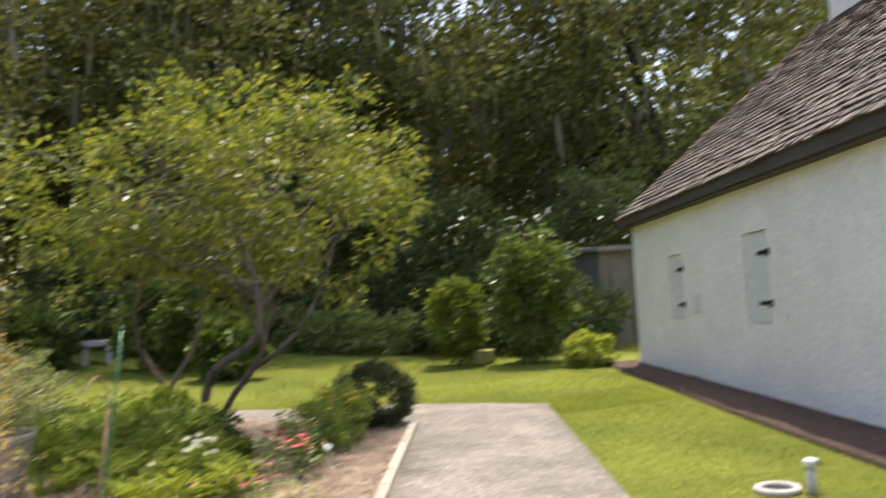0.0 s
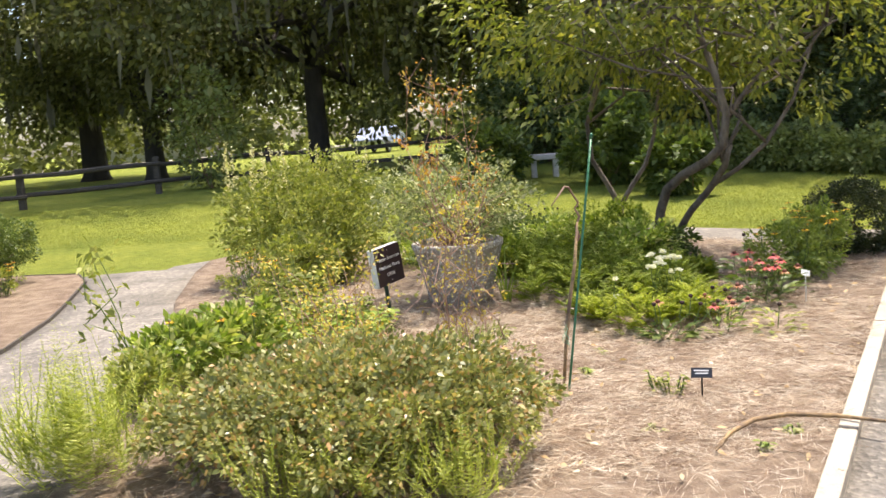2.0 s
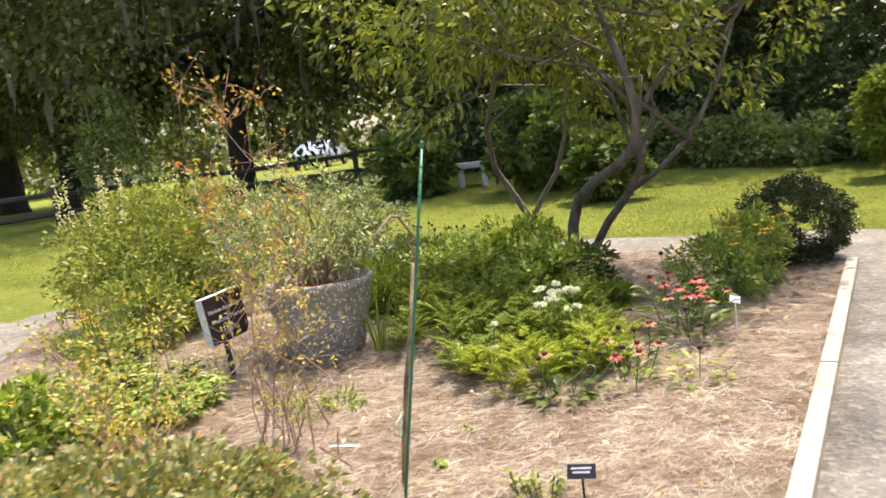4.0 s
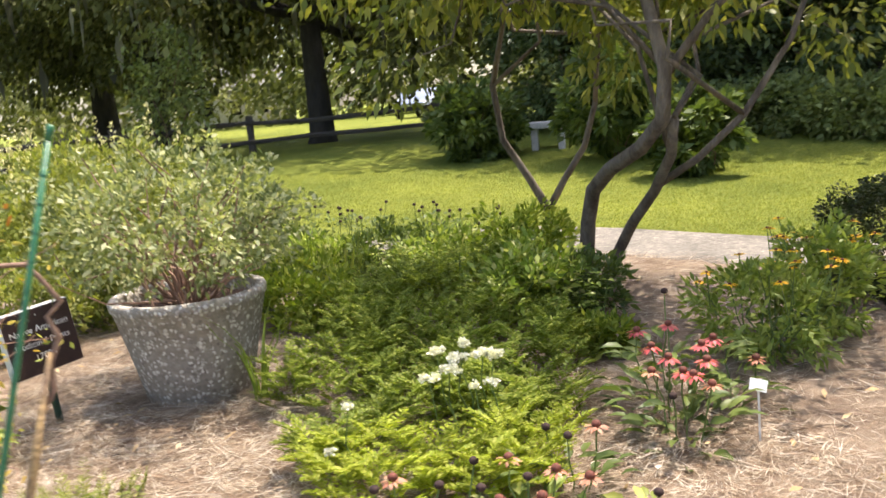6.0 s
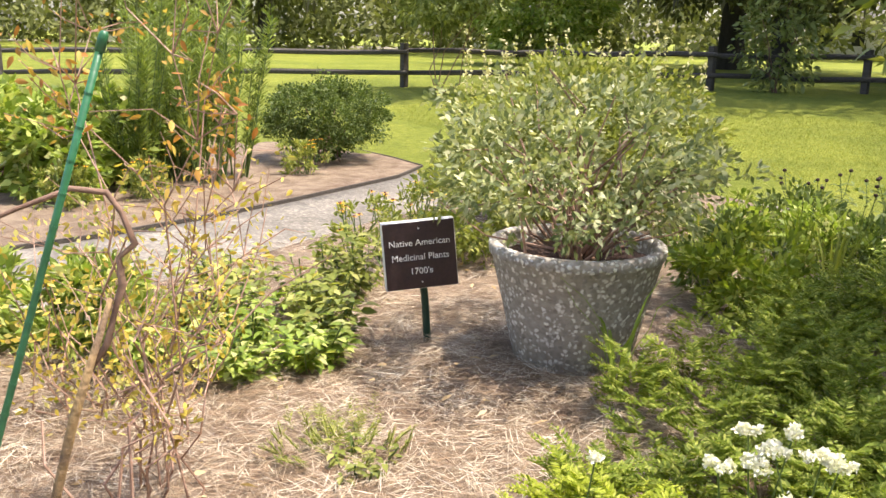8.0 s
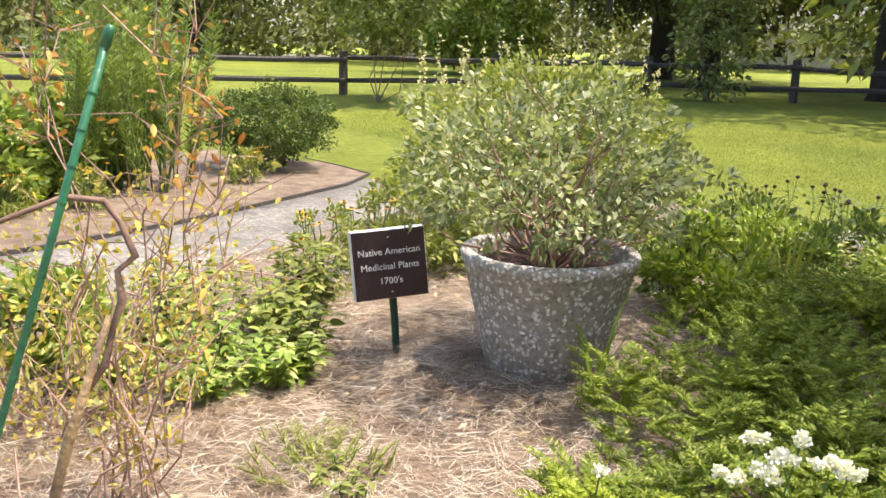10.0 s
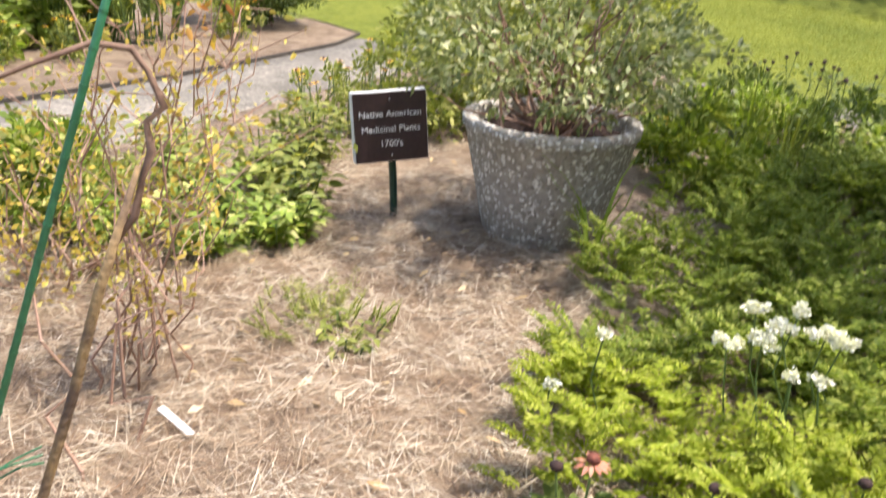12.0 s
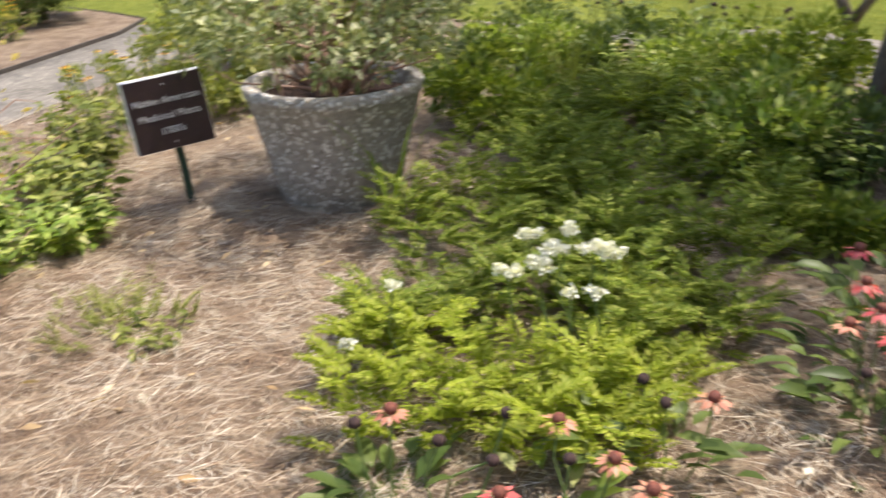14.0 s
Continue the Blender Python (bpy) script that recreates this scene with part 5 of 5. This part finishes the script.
for x, y in ((-7.2, 5.0), (-7.7, 5.4), (-7.9, 4.6), (-7.2, 4.3), (-6.4, 4.7), (-6.8, 5.3), (-7.6, 6.2)):
    shrub("broad_shrub", x, y, 0.03, (0.42, 0.42, 0.45), L_LEAFY, 60, 34, 0.11, "broad-leaved light green shrub in the side bed", "shrub", 0.2, 0.5, 8, group="broad shrubs in the side bed")
for x, y in ((-5.9, 5.3), (-5.9, 4.6), (-6.4, 7.2)):
    flower_bush(x, y, (0.24, 0.24, 0.2), L_SAGE, 26, 0.05, "small herb with yellow daisies in the side bed", "small yellow daisy", P_GOLD, 0.026, 8)

# ---- lawn furniture and the far side ----
bench = thing("stone_bench", 0.38, 17.4, float(rise(0.38, 17.4)), "small pale stone bench on the lawn", "bench")
part("seat", soften(box(bmesh.new(), -0.35, 0.35, -0.2, 0.2, 0.38, 0.5), 0.02), STONE, bench)
for x in (-0.24, 0.24):
    part("leg", soften(box(bmesh.new(), x - 0.06, x + 0.06, -0.16, 0.16, -0.05, 0.38), 0.015), STONE, bench)
tagged(part("straw_block", soften(box(bmesh.new(), -0.22, 0.22, -0.16, 0.16, -0.02, 0.24, Matrix.Translation((7.2, 12.4, 0.04)) @ Matrix.Rotation(0.4, 4, "Z")), 0.03), HAY, None, "squat yellowish straw-coloured block on the lawn"), category="block")
ring = bmesh.new()
rp = [(4.52 + 0.14 * math.cos(a), 1.78 + 0.14 * math.sin(a), 0.02) for a in np.linspace(0, 6.283, 25)]
tube(ring, rp, 0.028, 8)
tagged(part("drain_ring", ring, STONE, None, "round concrete drain ring set in the lawn", True), category="drain")
bm = bmesh.new()
bmesh.ops.create_circle(bm, cap_ends=True, radius=0.13, segments=24, matrix=Matrix.Translation((4.52, 1.78, 0.012)))
tagged(part("drain_cover", bm, IRON, None, "dark cover inside the drain ring"), category="drain")
pipe = thing("water_spigot", 4.67, 1.6, 0.0, "short white water pipe with a cap in the lawn", "pipe")
part("pipe", tube(bmesh.new(), [(0, 0, -0.05), (0, 0, 0.2)], 0.035, 14), STONE, pipe, smooth=True)
part("cap", tube(bmesh.new(), [(0, 0, 0.2), (0, 0, 0.24), (0, 0, 0.25)], [0.05, 0.05, 0.03], 14), WHITEPL, pipe, smooth=True)
part("tap", tube(bmesh.new(), [(0.0, 0, 0.21), (0.08, 0, 0.22), (0.1, 0, 0.19)], 0.012, 8), IRON, pipe, smooth=True)
shed = thing("garden_shed", 12.0, 13.6, 0.0, "weathered grey board shed behind the house", "shed")
for k in range(8):
    part("board", box(bmesh.new(), -1.2 + 0.27 * k, -0.94 + 0.27 * k, -0.02 * (k % 2), 0.06, 0.0, 2.1), SHED, shed)
part("side_wall", box(bmesh.new(), -1.2, 1.22, 0.061, 1.8, 0.0, 2.1), SHED, shed)
part("roof", soften(box(bmesh.new(), -1.4, 1.4, -0.25, 2.0, 2.1, 2.2), 0.02), ROOFING, shed)


def far_house(x, y, w, d, h, turn, label):
    ob = thing("far_house", x, y, float(rise(x, y)), label, "house", "houses beyond the grass")
    ob.rotation_euler = (0, 0, turn)
    part("wall", box(bmesh.new(), -w / 2, w / 2, -d / 2, d / 2, -0.3, h), FARWHITE, ob)
    bm = bmesh.new()
    v = [bm.verts.new(p) for p in ((-w / 2 - 0.4, -d / 2 - 0.4, h), (w / 2 + 0.4, -d / 2 - 0.4, h), (w / 2 + 0.4, d / 2 + 0.4, h), (-w / 2 - 0.4, d / 2 + 0.4, h), (-w / 2 - 0.4, 0, h + 2.2), (w / 2 + 0.4, 0, h + 2.2))]
    for f in ((0, 1, 5, 4), (2, 3, 4, 5), (0, 4, 3), (1, 2, 5), (3, 2, 1, 0)):
        bm.faces.new([v[i] for i in f])
    part("roof", bm, ROOFING, ob)
    for k in range(int(w / 2.5)):
        x0 = -w / 2 + 1.0 + 2.5 * k
        part("window", box(bmesh.new(), x0, x0 + 1.0, -d / 2 - 0.05, -d / 2 + 0.05, 0.9, 2.2), DARKGLASS, ob)


bm = bmesh.new()
box(bm, -60.0, 60.0, -6.0, 6.0, 0.45, 0.53, Matrix.Translation((-58.0, 44.0, 0)) @ Matrix.Rotation(radians(44), 4, "Z"))
tagged(part("road", bm, CURB, None, "pale sandy road beyond the grass"), category="road", kind="structure")
far_house(-62, 66, 14, 8, 3.2, radians(40), "white house glimpsed beyond the far trees")
far_house(-34, 84, 12, 8, 3.2, radians(20), "pale house glimpsed beyond the oaks")
far_house(-84, 38, 14, 8, 3.4, radians(65), "white house glimpsed beyond the far trees")


def car(x, y, turn):
    ob = thing("parked_car", x, y, float(rise(x, y)), "silver-blue car parked beyond the rail fence", "car")
    ob.rotation_euler = (0, 0, turn)
    bm = bmesh.new()
    side = [(-2.1, 0.35), (-2.15, 0.75), (-1.3, 0.92), (-0.7, 1.38), (0.6, 1.42), (1.4, 1.0), (2.05, 0.9), (2.15, 0.5), (2.1, 0.35)]
    a = [bm.verts.new((px_, -0.85, z)) for px_, z in side]
    b = [bm.verts.new((px_, 0.85, z)) for px_, z in side]
    bm.faces.new(a)
    bm.faces.new(b[::-1])
    for i in range(len(side)):
        j = (i + 1) % len(side)
        bm.faces.new((a[j], a[i], b[i], b[j]))
    part("body", soften(bm, 0.06), CARPAINT, ob, smooth=True)
    for s in (-0.86, 0.86):
        part("window", box(bmesh.new(), -0.75, 1.0, s - 0.01, s + 0.01, 0.98, 1.3), DARKGLASS, ob)
        for wx in (-1.35, 1.35):
            w = part("wheel", tube(bmesh.new(), [(wx, s - 0.09, 0.32), (wx, s + 0.06, 0.32)], 0.32, 18), TYRE, ob)
            part("rim", tube(bmesh.new(), [(wx, s - 0.095, 0.32), (wx, s + 0.065, 0.32)], 0.19, 14), CARPAINT, w)


car(-7.5, 46.0, 1.4)

# ---- loose straw, fallen leaves, lawn blades: uncounted ----
n = 330000
px_, py_ = RNG.uniform(-3.8, 3.3, n), RNG.uniform(-2.0, 8.3, n)
w = RNG.random(n) < np.where(np.hypot(px_ + 0.2, py_ - 3.6) < 2.5, 1.0, 0.3)
ok = inside(px_, py_, bed_outline) & w
px_, py_ = px_[ok], py_[ok]
m = len(px_)
lift = 0.03 * np.array([noise.noise(Vector((a, b, 0.045)) * 2.3) + 0.5 * noise.noise(Vector((a, b, 0.045)) * 7.0) for a, b in zip(px_, py_)])
at = np.stack([px_, py_, 0.052 + lift + mound(px_, py_) + 0.022 * RNG.random(m)], -1)
a = RNG.uniform(0, 6.283, m)
way = np.stack([np.cos(a), np.sin(a), RNG.normal(size=m) * 0.10 + 0.03], -1)
tagged(quads("pine_straw", blades(at, way, 0.07 + 0.12 * RNG.random(m), 0.0013 + 0.0016 * RNG.random(m), np.tile([0, 0, 1.0], (m, 1)) + RNG.normal(size=(m, 3)) * 0.5), NEEDLE, None, "loose dry pine needles covering the bed"), category="straw", kind="stuff")
n = 420
px_, py_ = RNG.uniform(-2.5, 2.8, n), RNG.uniform(-1.0, 7.5, n)
ok = inside(px_, py_, bed_outline)
px_, py_ = px_[ok], py_[ok]
m = len(px_)
at = np.stack([px_, py_, 0.075 + mound(px_, py_)], -1)
a = RNG.uniform(0, 6.283, m)
tagged(quads("fallen_leaves", blades(at, np.stack([np.cos(a), np.sin(a), RNG.normal(size=m) * 0.2], -1), 0.03 + 0.04 * RNG.random(m), 0.025, np.tile([0, 0, 1.0], (m, 1)) + RNG.normal(size=(m, 3)) * 0.4, 0.15), L_DRY, None, "dry tan leaves scattered over the straw"), category="leaves", kind="stuff")
n = 330000
px_ = RNG.uniform(-11, 9, n)
py_ = 6.0 + 10.0 * RNG.random(n) ** 1.5
off = inside(px_, py_, walk_outline) | inside(px_, py_, bed_outline) | inside(px_, py_, west_outline)
hb = (px_ - HOUSE.x) * HN.x + (py_ - HOUSE.y) * HN.y
ok = ~off & (hb > 0.75)
near = RNG.uniform(0, 1, (60000, 2))
nx, ny = 2.8 + 5.0 * near[:, 0], 0.8 + 6.5 * near[:, 1]
hb2 = (nx - HOUSE.x) * HN.x + (ny - HOUSE.y) * HN.y
ok2 = ~inside(nx, ny, walk_outline) & (hb2 > 0.8)
px_, py_ = np.concatenate([px_[ok], nx[ok2]]), np.concatenate([py_[ok], ny[ok2]])
m = len(px_)
at = np.stack([px_, py_, rise(px_, py_) - 0.003], -1)
way = RNG.normal(size=(m, 3)) * 0.45 + np.array([0, 0, 1.0])
tagged(quads("lawn_grass", blades(at, way, 0.02 + 0.03 * RNG.random(m), 0.0045 + 0.003 * RNG.random(m), droop=0.2), GRASS, None, "short bright green blades of mown grass"), category="grass", kind="stuff")
